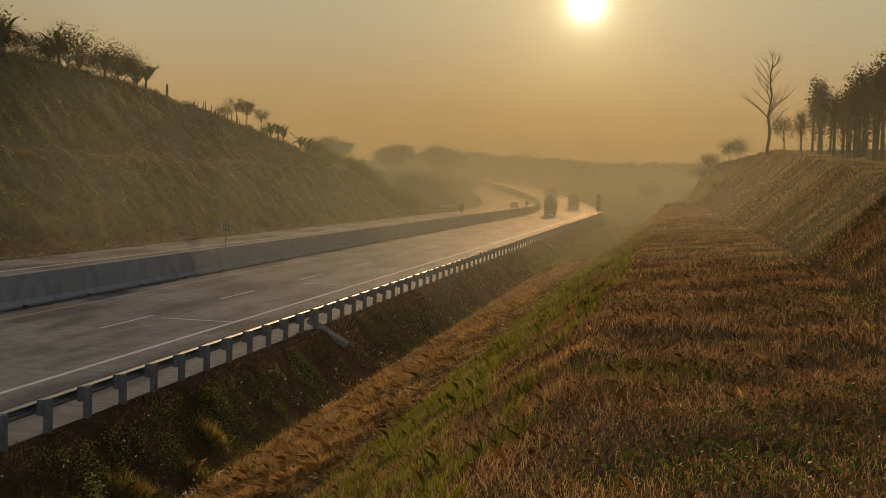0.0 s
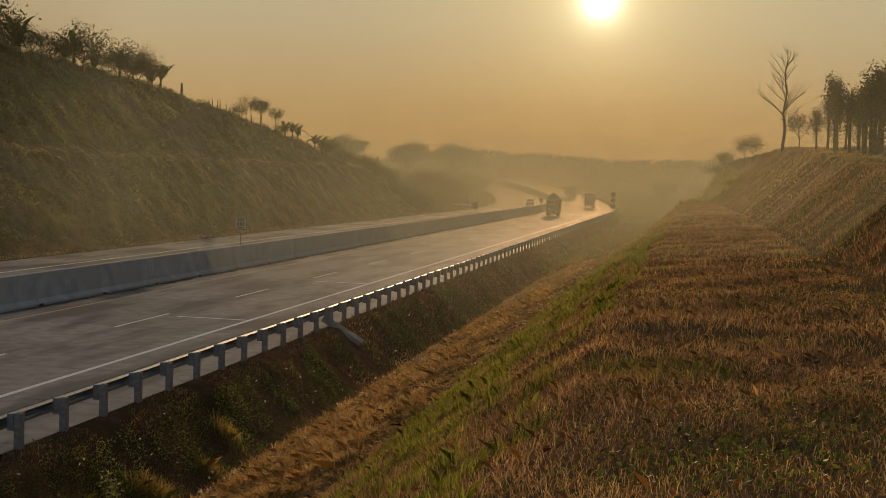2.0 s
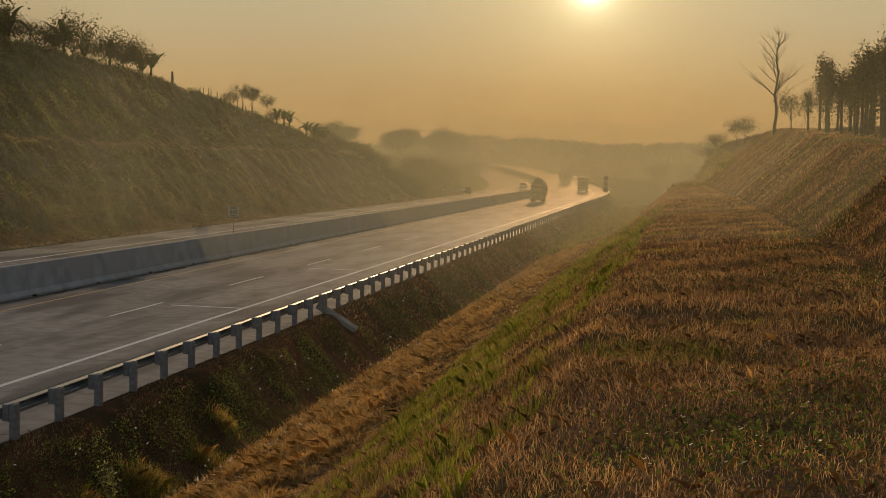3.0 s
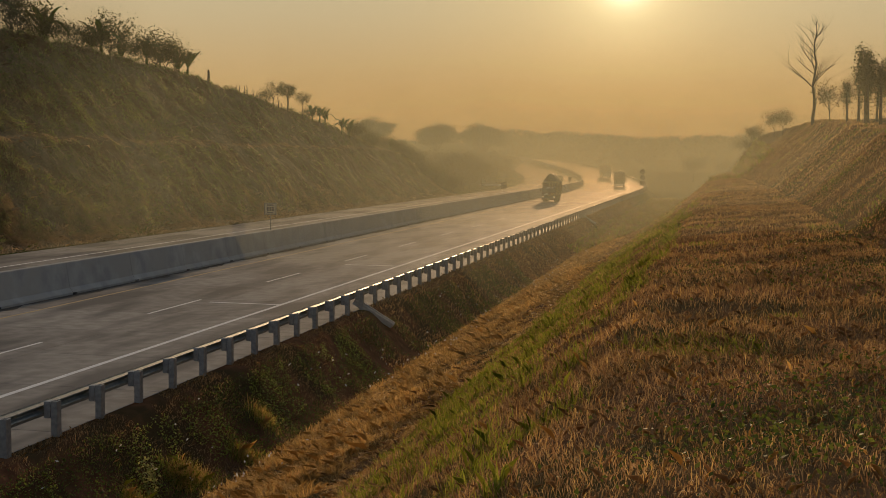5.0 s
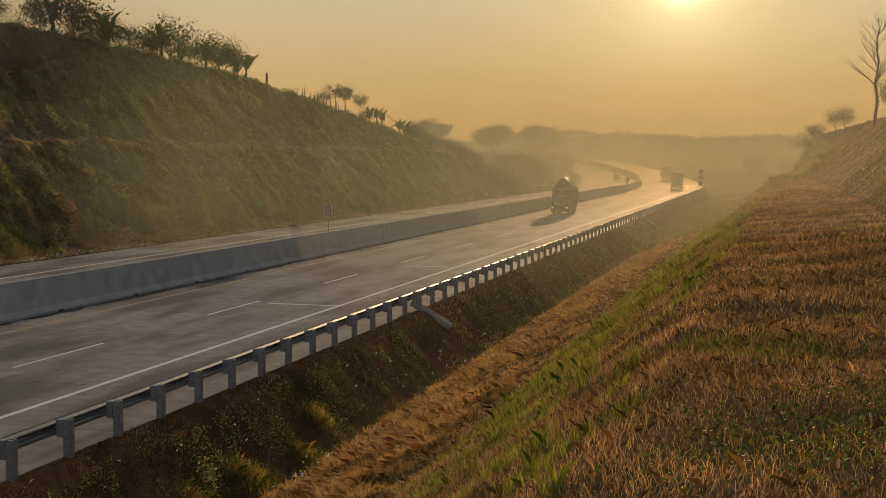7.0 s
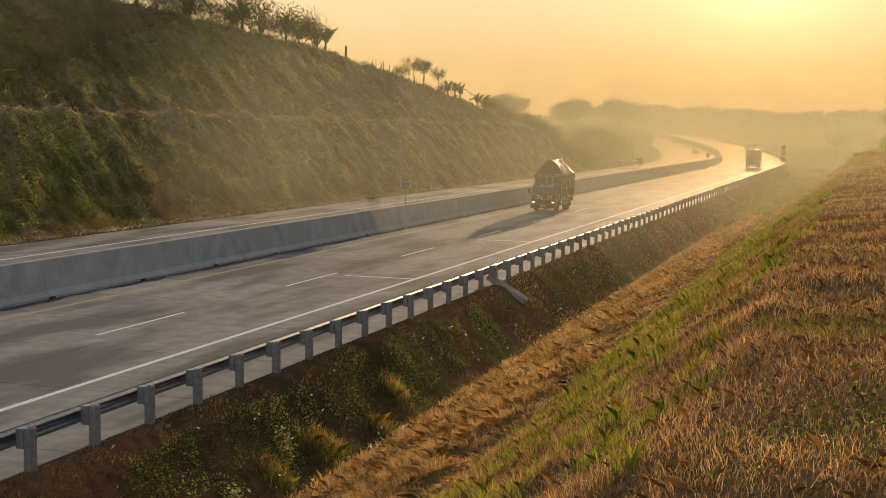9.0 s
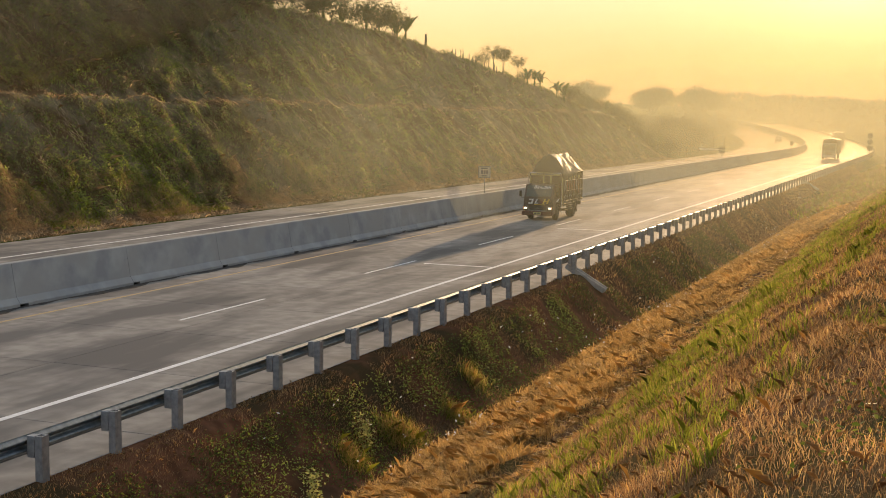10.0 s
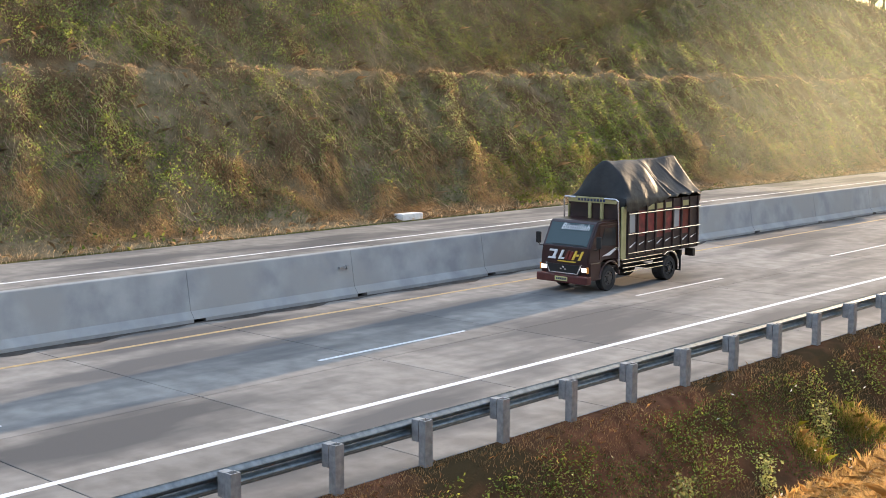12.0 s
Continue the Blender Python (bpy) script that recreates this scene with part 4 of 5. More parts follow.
# ---------------------------------------------------------------- grass, weeds and creepers
def blades(name, x, y, hgt, wid, material, lean=0.5, label="", z=None, sink=0.01):
    """One pointed blade at each x, y of the ground."""
    n = len(x)
    z = land(x, y) - sink if z is None else z
    a = rng.uniform(0, math.tau, n)
    h = hgt * rng.uniform(0.5, 1.25, n)
    w = wid * rng.uniform(0.6, 1.4, n) / 2
    ln = h * lean * rng.uniform(0.2, 1.6, n)
    b = rng.uniform(0, math.tau, n)
    p = np.stack([x, y, z], 1)
    s = np.stack([np.cos(a) * w, np.sin(a) * w, np.zeros(n)], 1)
    mid = np.stack([np.cos(b) * ln * 0.3, np.sin(b) * ln * 0.3, h * 0.6], 1)
    tip = np.stack([np.cos(b) * ln, np.sin(b) * ln, h * 0.97 / (1 + 0.25 * ln / h)], 1)
    v = np.stack([p - s, p + s, p + mid + s * 0.8, p + tip, p + mid - s * 0.8], 1)
    ob = raw(name, v, 5, material)
    return tagged(ob, label, "grass", kind="stuff")


def leaves(name, p, size, material, up=0.5, label="", flat=1.0, category="foliage"):
    """A rhombic leaf at each point."""
    n = len(p)
    d = rng.normal(size=(n, 3))
    d /= np.linalg.norm(d, axis=1)[:, None]
    t = rng.normal(size=(n, 3))
    nr = rng.normal(size=(n, 3)) * (1 - up) + np.array([0, 0, up])
    d -= nr * (np.sum(d * nr, 1) / np.sum(nr * nr, 1))[:, None]
    d /= np.linalg.norm(d, axis=1)[:, None]
    e = np.cross(nr, d)
    e /= np.linalg.norm(e, axis=1)[:, None]
    s = (size * rng.uniform(0.5, 1.3, n) / 2)[:, None]
    v = np.stack([p - d * s, p + e * s * 0.55 - d * s * 0.1, p + d * s, p - e * s * 0.55 - d * s * 0.1], 1)
    ob = raw(name, v, 4, material)
    return ob


def scatter(u0, u1, y0, y1, per_m2):
    n = int((u1 - u0) * (y1 - y0) * per_m2)
    u, y = rng.uniform(u0, u1, n), rng.uniform(y0, y1, n)
    return u - dev(y), y


def keep(x, y, k, level, seed=0.0):
    m = wav(x + seed, y - seed, k) + 0.4 * wav(x - seed, y + seed, k * 3.1) > level
    return x[m], y[m]


def off_bench(x, y):
    u = x + dev(y)
    m = (u < -52.0) | (u > -49.95)
    return x[m], y[m]


def trails(name, x, y, length, wid, material, label, lift=0.25):
    """Vines that leave the slope at x, y and trail down it towards the road, in three bent pieces."""
    n = len(x)
    ln = length * rng.uniform(0.35, 1.2, n)
    drift = rng.normal(0.25, 0.55, n)
    up = lift * rng.uniform(0.2, 1.0, n)
    w = wid * rng.uniform(0.5, 1.3, n) / 2
    cols = []
    for k in (0.0, 0.36, 0.72, 1.0):
        px, py = np.minimum(x + ln * k * 0.72, -42.7 - dev(y)), y + drift * ln * k + 0.06 * np.sin(9 * k + x * 3)
        pz = land(px, py) + up * math.sin(math.pi * (0.12 + 0.80 * k)) + 0.02
        ww = w * (1.0 - 0.7 * k)
        cols.append((np.stack([px, py - ww, pz], 1), np.stack([px + ww * 0.3, py + ww, pz + ww * 0.4], 1)))
    v = np.concatenate([np.stack([a[0], a[1], b[1], b[0]], 1) for a, b in zip(cols, cols[1:])])
    return tagged(raw(name, v, 4, material), label, "creeper", kind="stuff")


# dry grass of the bank, thinner and coarser with distance
for y0, y1, per, h, w in ((4.6, 12, 1200, 0.085, 0.005), (12, 24, 560, 0.09, 0.0075), (24, 48, 210, 0.085, 0.013), (48, 120, 55, 0.11, 0.028)):
    x, y = scatter(-6.0, 8.5, y0, y1, per)
    m = rng.uniform(0, 1, len(x)) < 0.80 + 0.35 * wav(x, y, 1.1)
    blades("dry_grass", x[m], y[m], h, w, M_DRY, 0.9, "short reddish dry grass on the bank")
    x, y = scatter(-6.0, 8.5, y0, y1, per * 0.09)
    blades("straw_grass", x, y, h * 1.5, w * 0.8, M_GOLD, 0.7, "pale dry grass stalks on the bank")
    # fresh green strip along the bank
    x, y = scatter(-4.7, -2.3, y0, y1, per * 0.7)
    x, y = keep(x, y, 1.0, 0.0)
    blades("green_grass", x, y, h * 1.35, w * 1.1, M_GREEN, 0.6, "fresh green grass in a strip along the bank")
    x, y = scatter(-2.2, 6.5, y0, y1, per * 0.5)
    x, y = keep(x, y, 0.8, 0.75, 3.0)
    blades("green_grass", x, y, h * 1.2, w * 1.1, M_GREEN, 0.7, "green grass patches among dry grass")
# tufts that stand out
tx, ty = scatter(-5.0, -1.0, 5, 60, 1.6)
tx, ty = np.repeat(tx, 45), np.repeat(ty, 45)
blades("green_tuft", tx + rng.normal(0, 0.09, len(tx)), ty + rng.normal(0, 0.10, len(ty)), 0.20, 0.008, M_GREEN, 0.6, "tall bright green grass tufts")
# mown straw lying in the ditch side
for y0, y1, per, w in ((5, 24, 360, 0.008), (24, 60, 170, 0.015), (60, 130, 45, 0.03)):
    x, y = scatter(-11.3, -5.0, y0, y1, per)
    blades("mown_straw", x, y, 0.10, w, M_GOLD, 2.2, "mown golden straw lying on the ditch side")
    x, y = scatter(-11.3, -5.0, y0, y1, per * 0.25)
    blades("mown_straw", x, y, 0.12, w, M_DRY, 1.8, "mown brown straw lying on the ditch side")
# swaths of mown straw raked into low ridges across the ditch side
for y0, y1, gap, per, w in ((6, 26, 0.55, 420, 0.009), (26, 62, 0.75, 240, 0.016), (62, 110, 1.2, 110, 0.03)):
    row = y0
    sx, sy = [], []
    while row < y1:
        u0 = rng.uniform(-10.9, -7.6)
        span = rng.uniform(1.0, 3.2)
        n = int(span * per * 0.5)
        s = rng.uniform(0, span, n)
        sx.append(u0 + s - dev(row))
        sy.append(row + 0.22 * s + 0.12 * np.sin(s * 3 + row) + rng.normal(0, 0.07, n))
        row += rng.uniform(0.3, 1.0) * gap * 0.5
    sx, sy = np.concatenate(sx), np.concatenate(sy)
    m = sx + dev(sy) < -5.2
    blades("straw_swath", sx[m], sy[m], 0.26, w, M_GOLD, 1.1, "ridges of mown golden straw raked across the ditch side")
x, y = scatter(-11.4, -10.9, 5, 110, 130)
blades("ditch_fringe", x, y, 0.30, 0.016, M_GOLD, 0.6, "golden grass fringe along the ditch")
# road embankment: thin dry stubble, leafy weeds in patches, a few tufts
x, y = scatter(-14.0, -11.3, 6, 45, 420)
x, y = keep(x, y, 0.9, -0.1, 31.0)
blades("embankment_stubble", x, y, 0.10, 0.007, M_DRY, 1.0, "thin dry stubble on the road embankment")
x, y = scatter(-14.1, -11.3, 45, 190, 70)
m = (abs(y - 48.3) > 0.8) & (abs(y - 131.0) > 1.0)
x, y = x[m], y[m]
blades("embankment_stubble", x, y, 0.16, 0.03, M_DRY, 1.0, "thin dry stubble on the road embankment")
x, y = scatter(-13.4, -11.5, 6, 80, 460)
m = abs(y - 48.3) > 0.8
x, y = x[m], y[m]
x, y = keep(x, y, 0.75, -0.05, 7.0)
ob = leaves("embankment_weeds", np.stack([x, y, land(x, y) + rng.uniform(0.02, 0.24, len(x))], 1), 0.06, M_WEED, 0.45)
tagged(ob, "low green leafy weeds on the road embankment", "weeds", kind="stuff")
x, y = scatter(-13.3, -12.1, 13, 44, 420)
x, y = keep(x, y, 1.3, 0.05, 13.0)
ob = leaves("embankment_weeds", np.stack([x, y, land(x, y) + rng.uniform(0.02, 0.20, len(x))], 1), 0.065, M_BRIGHT, 0.6)
tagged(ob, "low green leafy weeds on the road embankment", "weeds", kind="stuff")
tx, ty = np.array([-12.2, -12.0, -11.9, -12.2, -12.4]), np.array([27.0, 27.6, 30.4, 24.8, 33.0])
tx, ty = np.repeat(tx, 420), np.repeat(ty, 420)
blades("yellow_tuft", tx + rng.normal(0, 0.20, len(tx)), ty + rng.normal(0, 0.26, len(ty)), 0.34, 0.008, M_GREEN, 0.8, "tall yellow-green grass tufts in the ditch")
blades("yellow_tuft", tx + rng.normal(0, 0.17, len(tx)), ty + rng.normal(0, 0.22, len(ty)), 0.38, 0.007, M_GOLD, 0.7, "tall yellow-green grass tufts in the ditch")
x, y = scatter(-13.2, -9.0, 12, 140, 1.8)
x, y = keep(x, y, 0.35, 0.1, 2.0)
ob = leaves("white_flowers", np.stack([x, y, land(x, y) + rng.uniform(0.12, 0.35, len(x))], 1), 0.10, M_FLOWER, 0.2)
tagged(ob, "small white wild flowers and seed heads", "flowers", kind="stuff")

# cut slope: creepers, dry stems, brighter patches, golden fringes at the foot and on the bench
for y0, y1, per, s in ((8, 95, 105, 0.135), (95, 200, 32, 0.24)):
    x, y = scatter(-68, -43.6, y0, y1, per)
    x, y = keep(x, y, 0.45, -0.35, 4.0)
    x, y = off_bench(x, y)
    hang = rng.uniform(0.0, 0.25, len(x)) + 0.22 * np.maximum(0, wav(x * 0.5 + y, y * 0.5, 1.6))
    ob = leaves("slope_creeper", np.stack([x, y, land(x, y) + hang], 1), s, M_CREEP, 0.35)
    tagged(ob, "dense green creepers hanging over the cut slope", "creeper", kind="stuff")
    x, y = scatter(-62, -43.2, y0, y1, per * 0.28)
    x, y = off_bench(x, y)
    blades("slope_stems", x, y, 0.40, 0.016 if y0 < 50 else 0.03, M_STEM, 1.4, "dry brown stems hanging on the cut slope")
    x, y = scatter(-64, -43.4, y0, y1, per * 0.30)
    x, y = keep(*off_bench(x, y), 0.6, -0.15, 17.0)
    trails("hanging_vines", x, y, 1.1, 0.02 if y0 < 50 else 0.05, M_VINE, "tangled brown vines trailing down the cut slope")
    x, y = scatter(-64, -43.4, y0, y1, per * 0.10)
    x, y = keep(*off_bench(x, y), 0.4, 0.1, 29.0)
    trails("hanging_vines", x, y, 1.3, 0.03 if y0 < 50 else 0.05, M_STEM, "bleached dry vines trailing down the cut slope")
    # slumped dry growth along the foot
    x, y = scatter(-46.4, -43.3, y0, y1, per * 1.3)
    x, y = keep(x, y, 0.5, -0.25, 23.0)
    trails("slumped_straw", x, y, 0.8, 0.016 if y0 < 50 else 0.05, M_STRAWY, "slumped heaps of dry brown growth at the foot of the slope", 0.45)
for u, yc, su, sy, n in ((-46.2, 64, 1.3, 3.6, 2600), (-47.6, 70, 1.0, 3.0, 1500), (-45.0, 60, 0.8, 4.0, 1300), (-55.0, 52, 1.6, 3.0, 1500), (-56.0, 72, 1.5, 4.0, 1500),
                         (-45.4, 92, 0.9, 5.0, 900), (-54.0, 34, 1.2, 3.0, 1200), (-46.5, 30, 1.2, 3.0, 900), (-53.6, 60, 0.8, 4.0, 1200)):
    n *= 2
    x, y = rng.normal(u, su, n), rng.normal(yc, sy, n)
    x, y = off_bench(np.minimum(x, -43.8), y)
    n = len(x)
    ob = leaves("bright_creeper", np.stack([x, y, land(x, y) + rng.uniform(0.1, 0.35, n)], 1), 0.13, M_BRIGHT, 0.35)
    tagged(ob, "brighter yellow-green creeper patches on the cut slope", "creeper", kind="stuff")
# leafy clumps that stand out of the tangle and catch the low sun
for material, per, size, label in ((M_CREEP, 0.9, 0.11, "green creeper clumps standing out of the tangle on the slope"), (M_BRIGHT, 0.45, 0.10, "yellow-green sunlit creeper clumps on the slope"),
                                   (M_VINE, 0.45, 0.11, "withered brown clumps of creeper on the slope")):
    x, y = off_bench(*scatter(-63, -44.3, 10, 120, per))
    r = np.repeat(rng.uniform(0.14, 0.48, len(x)), 48)
    x, y = np.repeat(x, 48), np.repeat(y, 48)
    x, y = x + rng.normal(0, 1, len(x)) * r * 0.8, y + rng.normal(0, 1, len(y)) * r
    x = np.minimum(x, -43.6)
    p = np.stack([x, y, land(x, y) + np.abs(rng.normal(0, 1, len(x))) * r * 0.9 + 0.08], 1)
    tagged(leaves("creeper_clumps", p, size, material, 0.3), label, "creeper", kind="stuff")
x, y = scatter(-62, -44.2, 8, 130, 40)
x, y = keep(*off_bench(x, y), 0.55, 0.55, 11.0)
ob = leaves("creeper_mounds", np.stack([x, y, land(x, y) + rng.uniform(0.05, 0.65, len(x))], 1), 0.13, M_BRIGHT, 0.3)
tagged(ob, "raised mounds of sunlit creeper on the cut slope", "creeper", kind="stuff")
x, y = scatter(-12.5, 4.0, 105, 245, 14)
blades("meadow_grass", x, y, 0.40, 0.09, M_GREEN, 0.8, "rough green meadow beyond the bank")
x, y = scatter(-12.5, 4.0, 105, 245, 8)
blades("meadow_grass", x, y, 0.45, 0.08, M_DRY, 0.8, "dry stalks in the rough meadow beyond the bank")
x, y = scatter(-44.6, -42.3, 8, 200, 60)
blades("verge_straw", x, y, 0.24, 0.014, M_STEM, 1.5, "dry golden grass along the far verge")
x, y = scatter(-46.0, -43.2, 53, 70, 260)
x, y = keep(x, y, 0.5, -0.1, 37.0)
blades("verge_grass", x, y, 0.30, 0.02, M_GREEN, 0.7, "bright green grass patch at the foot of the cut slope")
x, y = scatter(-43.6, -42.3, 14, 120, 14)
x, y = keep(x, y, 0.3, 0.2, 5.0)
ob = leaves("verge_weeds", np.stack([x, y, land(x, y) + rng.uniform(0.05, 0.5, len(x))], 1), 0.20, M_WEED, 0.3)
tagged(ob, "low dark weeds on the far verge", "weeds", kind="stuff")
x, y = scatter(-51.9, -50.0, 8, 190, 60)
blades("bench_straw", x, y, 0.10, 0.02, M_DRY, 1.3, "brown dry grass along the bench of the slope")
x, y = scatter(-50.9, -49.9, 8, 190, 110)
blades("bench_straw", x, y, 0.11, 0.018, M_STEM, 1.3, "golden dry grass along the bench of the slope")


# ---------------------------------------------------------------- trees and shrubs
def limbs(bm, start, heading, length, radius, depth, spread=0.6, kids=3, seg=6, tips=None):
    pts, radii = [Vector(start)], [radius]
    d = Vector(heading).normalized()
    n = 4
    for i in range(n):
        d = (d + Vector((random.uniform(-1, 1), random.uniform(-1, 1), random.uniform(-0.4, 0.7))) * 0.12).normalized()
        pts.append(pts[-1] + d * length / n)
        radii.append(radius * (1 - 0.55 * (i + 1) / n))
    tube(bm, pts, radii, seg if depth > 1 else 4)
    if tips is not None and depth <= 1:
        tips.append(pts[-1].copy())
        tips.append(pts[2].copy())
    if depth > 0:
        for k in range(kids):
            at = random.randint(2, n)
            side = Vector((random.uniform(-1, 1), random.uniform(-1, 1), random.uniform(-0.1, 0.7))).normalized()
            limbs(bm, pts[at], (d * (1 - spread) + side * spread), length * random.uniform(0.5, 0.72), radii[at] * 0.62, depth - 1, spread, kids, seg, tips)


def tree(name, label, height, trunk, crown_r, leaf, count, material, flat=0.6, bare_to=0.45, depth=2, kids=3, droop=0.0, spread=0.6):
    """A tapered trunk with limbs, and a ragged crown of single leaves round the ends of the limbs."""
    root = tagged(new(name), label, "tree")
    bm = bmesh.new()
    tips = []
    top = Vector((random.uniform(-0.1, 0.1) * height * 0.3, random.uniform(-0.1, 0.1) * height * 0.3, height * bare_to))
    tube(bm, [(0, 0, -0.4), top * 0.4, top], [trunk, trunk * 0.8, trunk * 0.6], 8)
    for k in range(kids + 1):
        a = k * math.tau / (kids + 1) + random.uniform(-0.4, 0.4)
        limbs(bm, top * random.uniform(0.75, 1.0), (math.cos(a) * spread, math.sin(a) * spread, 0.75), height * (1 - bare_to) * 0.62, trunk * 0.5, depth, spread, kids, 6, tips)
    part("trunk", bm, M_BARK, root)
    if count:
        tp = np.array([list(t) for t in tips])
        c = tp[rng.integers(0, len(tp), count)]
        off = rng.normal(size=(count, 3)) * np.array([crown_r, crown_r, crown_r * flat]) * 0.5
        off[:, 2] -= np.abs(rng.normal(size=count)) * droop
        cr = leaves("crown", c + off, leaf, material, 0.3)
        cr.parent = root
    return root


def stand(ob, x, y, turn=0, s=1.0, lift=0.0, first=False):
    """Sets a thing, or a copy of it at the size s, on the ground."""
    z = float(land(np.array([x]), np.array([y]))[0])
    m = pose(x, y, z + lift, 0, 0, turn)
    if first:
        ob.matrix_basis = m
        return ob
    ob.scale = (s, s, s)
    made = copy_thing(ob, m)
    ob.scale = (1, 1, 1)
    return made


def banana(n=8, hgt=1.0):
    root = tagged(new("banana_plant"), "banana plant with ragged arching leaves on the hilltop", "banana plant", group="banana plants")
    part("stem", tube(bmesh.new(), [(0, 0, -0.3), (0.05, 0, hgt * 0.5), (0.02, 0.05, hgt)], [0.13, 0.11, 0.07], 8), M_BANANA, root)
    for k in range(n):
        a = k * 2.4 + random.uniform(-0.3, 0.3)
        ln, rise_, droop = random.uniform(0.7, 2.0), random.uniform(0.9, 2.1), random.uniform(0.6, 2.1)
        bm = bmesh.new()
        prev = None
        for i in range(9):
            t = i / 8
            r = ln * 0.9 * t ** (0.8 + 0.5 * (k % 3))
            z = hgt * 0.8 + rise_ * (1.9 * t - droop * t * t)
            w = 0.23 * math.sin(math.pi * min(1, 0.08 + t * 0.95)) ** 0.7 + 0.01
            c = Vector((math.cos(a) * r, math.sin(a) * r, z))
            s = Vector((-math.sin(a), math.cos(a), 0)) * w
            jag = 0.75 + 0.25 * (i % 2)
            row = [bm.verts.new(c - s * jag - Vector((0, 0, 0.35 * w))), bm.verts.new(c), bm.verts.new(c + s * jag - Vector((0, 0, 0.35 * w)))]
            if prev:
                bm.faces.new((prev[0], prev[1], row[1], row[0]))
                bm.faces.new((prev[1], prev[2], row[2], row[1]))
            prev = row
        part("leaf", bm, M_BANANA, root)
    return root


# hilltop growth across the road: (offset, y, kind, turn)
ban = banana()
stand(ban, -60.4, 134.0, 20, first=True)
for x, y, r in ((-61.5, 131.5, 100), (-60.2, 133.0, 155), (-55.2, 172.0, 200), (-55.6, 170.5, 20), (-54.0, 176.0, 310), (-52.0, 186.0, 85), (-49.8, 196.5, 205), (-48.0, 198.5, 120), (-62.4, 124.0, 270), (-63.2, 119, 60), (-50.6, 191.0, 150), (-47.0, 200.0, 40), (-46.2, 203.0, 250), (-64.5, 112, 240)):
    stand(ban, x, y, r)
for x, y, r, k in ((-61.0, 127.0, 33, 1.3), (-61.8, 118.5, 140, 1.5), (-62.8, 109.5, 222, 1.6), (-60.0, 135.5, 310, 1.2), (-56.0, 168.5, 75, 1.1), (-53.4, 178.0, 180, 1.2), (-47.6, 201.0, 280, 1.5), (-45.6, 201.5, 15, 1.4), (-63.4, 101.0, 99, 1.6)):
    stand(ban, x, y, r, k)
bush = tree("hilltop_shrub", "low leafy shrub on the crest of the cut slope", 2.6, 0.06, 0.95, 0.16, 2200, M_LEAF, 0.8, 0.12, 2, 3)
bush["group"] = "hilltop shrubs"
stand(bush, -60.8, 126.0, first=True)
for x, y, r in ((-61.0, 122.0, 40), (-62.0, 117.0, 90), (-61.6, 113.0, 10), (-62.4, 108.0, 200), (-61.8, 103, 120), (-60.2, 130.0, 260), (-53.2, 180.0, 30), (-52.2, 184.5, 140), (-51.2, 188.5, 250),
                (-49.2, 194.0, 80), (-47.8, 197.0, 190), (-48.6, 199, 10), (-63.0, 98, 75), (-63.6, 92, 175), (-45.8, 199.5, 300), (-62.8, 87, 20)):
    stand(bush, x, y, r)
for x, y, r, k in ((-60.6, 128.5, 15, 1.5), (-61.6, 120.0, 135, 1.6), (-62.2, 111.0, 255, 0.8), (-63.2, 104.0, 315, 1.7),
                   (-60.2, 132.5, 95, 1.1), (-48.4, 196.0, 5, 1.3), (-47.2, 199.5, 65, 1.5), (-50.2, 192.5, 125, 1.1), (-46.4, 204.0, 185, 1.6), (-49.4, 203.0, 245, 1.7), (-52.6, 204.0, 305, 1.8), (-54.0, 181.5, 50, 0.8), (-56.4, 168.0, 110, 0.7), (-57.6, 155.0, 170, 0.7)):
    stand(bush, x, y, r, k)
lanky = tree("lanky_tree", "thin drooping-leaved tree on the crest of the cut slope", 4.0, 0.06, 0.42, 0.20, 620, M_LEAF, 0.8, 0.6, 1, 3, 0.22)
lanky["group"] = "lanky trees"
stand(lanky, -57.2, 158.0, first=True)
for x, y, r in ((-56.8, 160.5, 60), (-57.4, 162.5, 130), (-56.2, 165.0, 220), (-63.0, 110.0, 300), (-63.6, 105.0, 33), (-64.0, 99.0, 77)):
    stand(lanky, x, y, r)
bm = tube(bmesh.new(), [(0, 0, -0.4), (0.05, 0, 0.7), (0.02, 0.02, 1.45)], [0.17, 0.15, 0.11], 8)
stump = tagged(part("dead_stump", bm, M_BARK), "dead broken tree stump on the crest", "stump")
stand(stump, -59.5, 140.3, first=True)
stake = tagged(part("fence_stake", tube(bmesh.new(), [(0, 0, -0.3), (0.03, 0.01, 0.45), (0.0, 0.03, 0.95)], [0.05, 0.05, 0.04], 6), M_BARK), "short weathered stake along the crest", "stake", group="crest stakes")
stand(stake, -58.7, 147.0, first=True)
for i in range(11):
    stand(stake, -58.6 + 0.18 * i, 147.8 + 1.05 * i + 0.4 * math.sin(i * 2.3), i * 31)

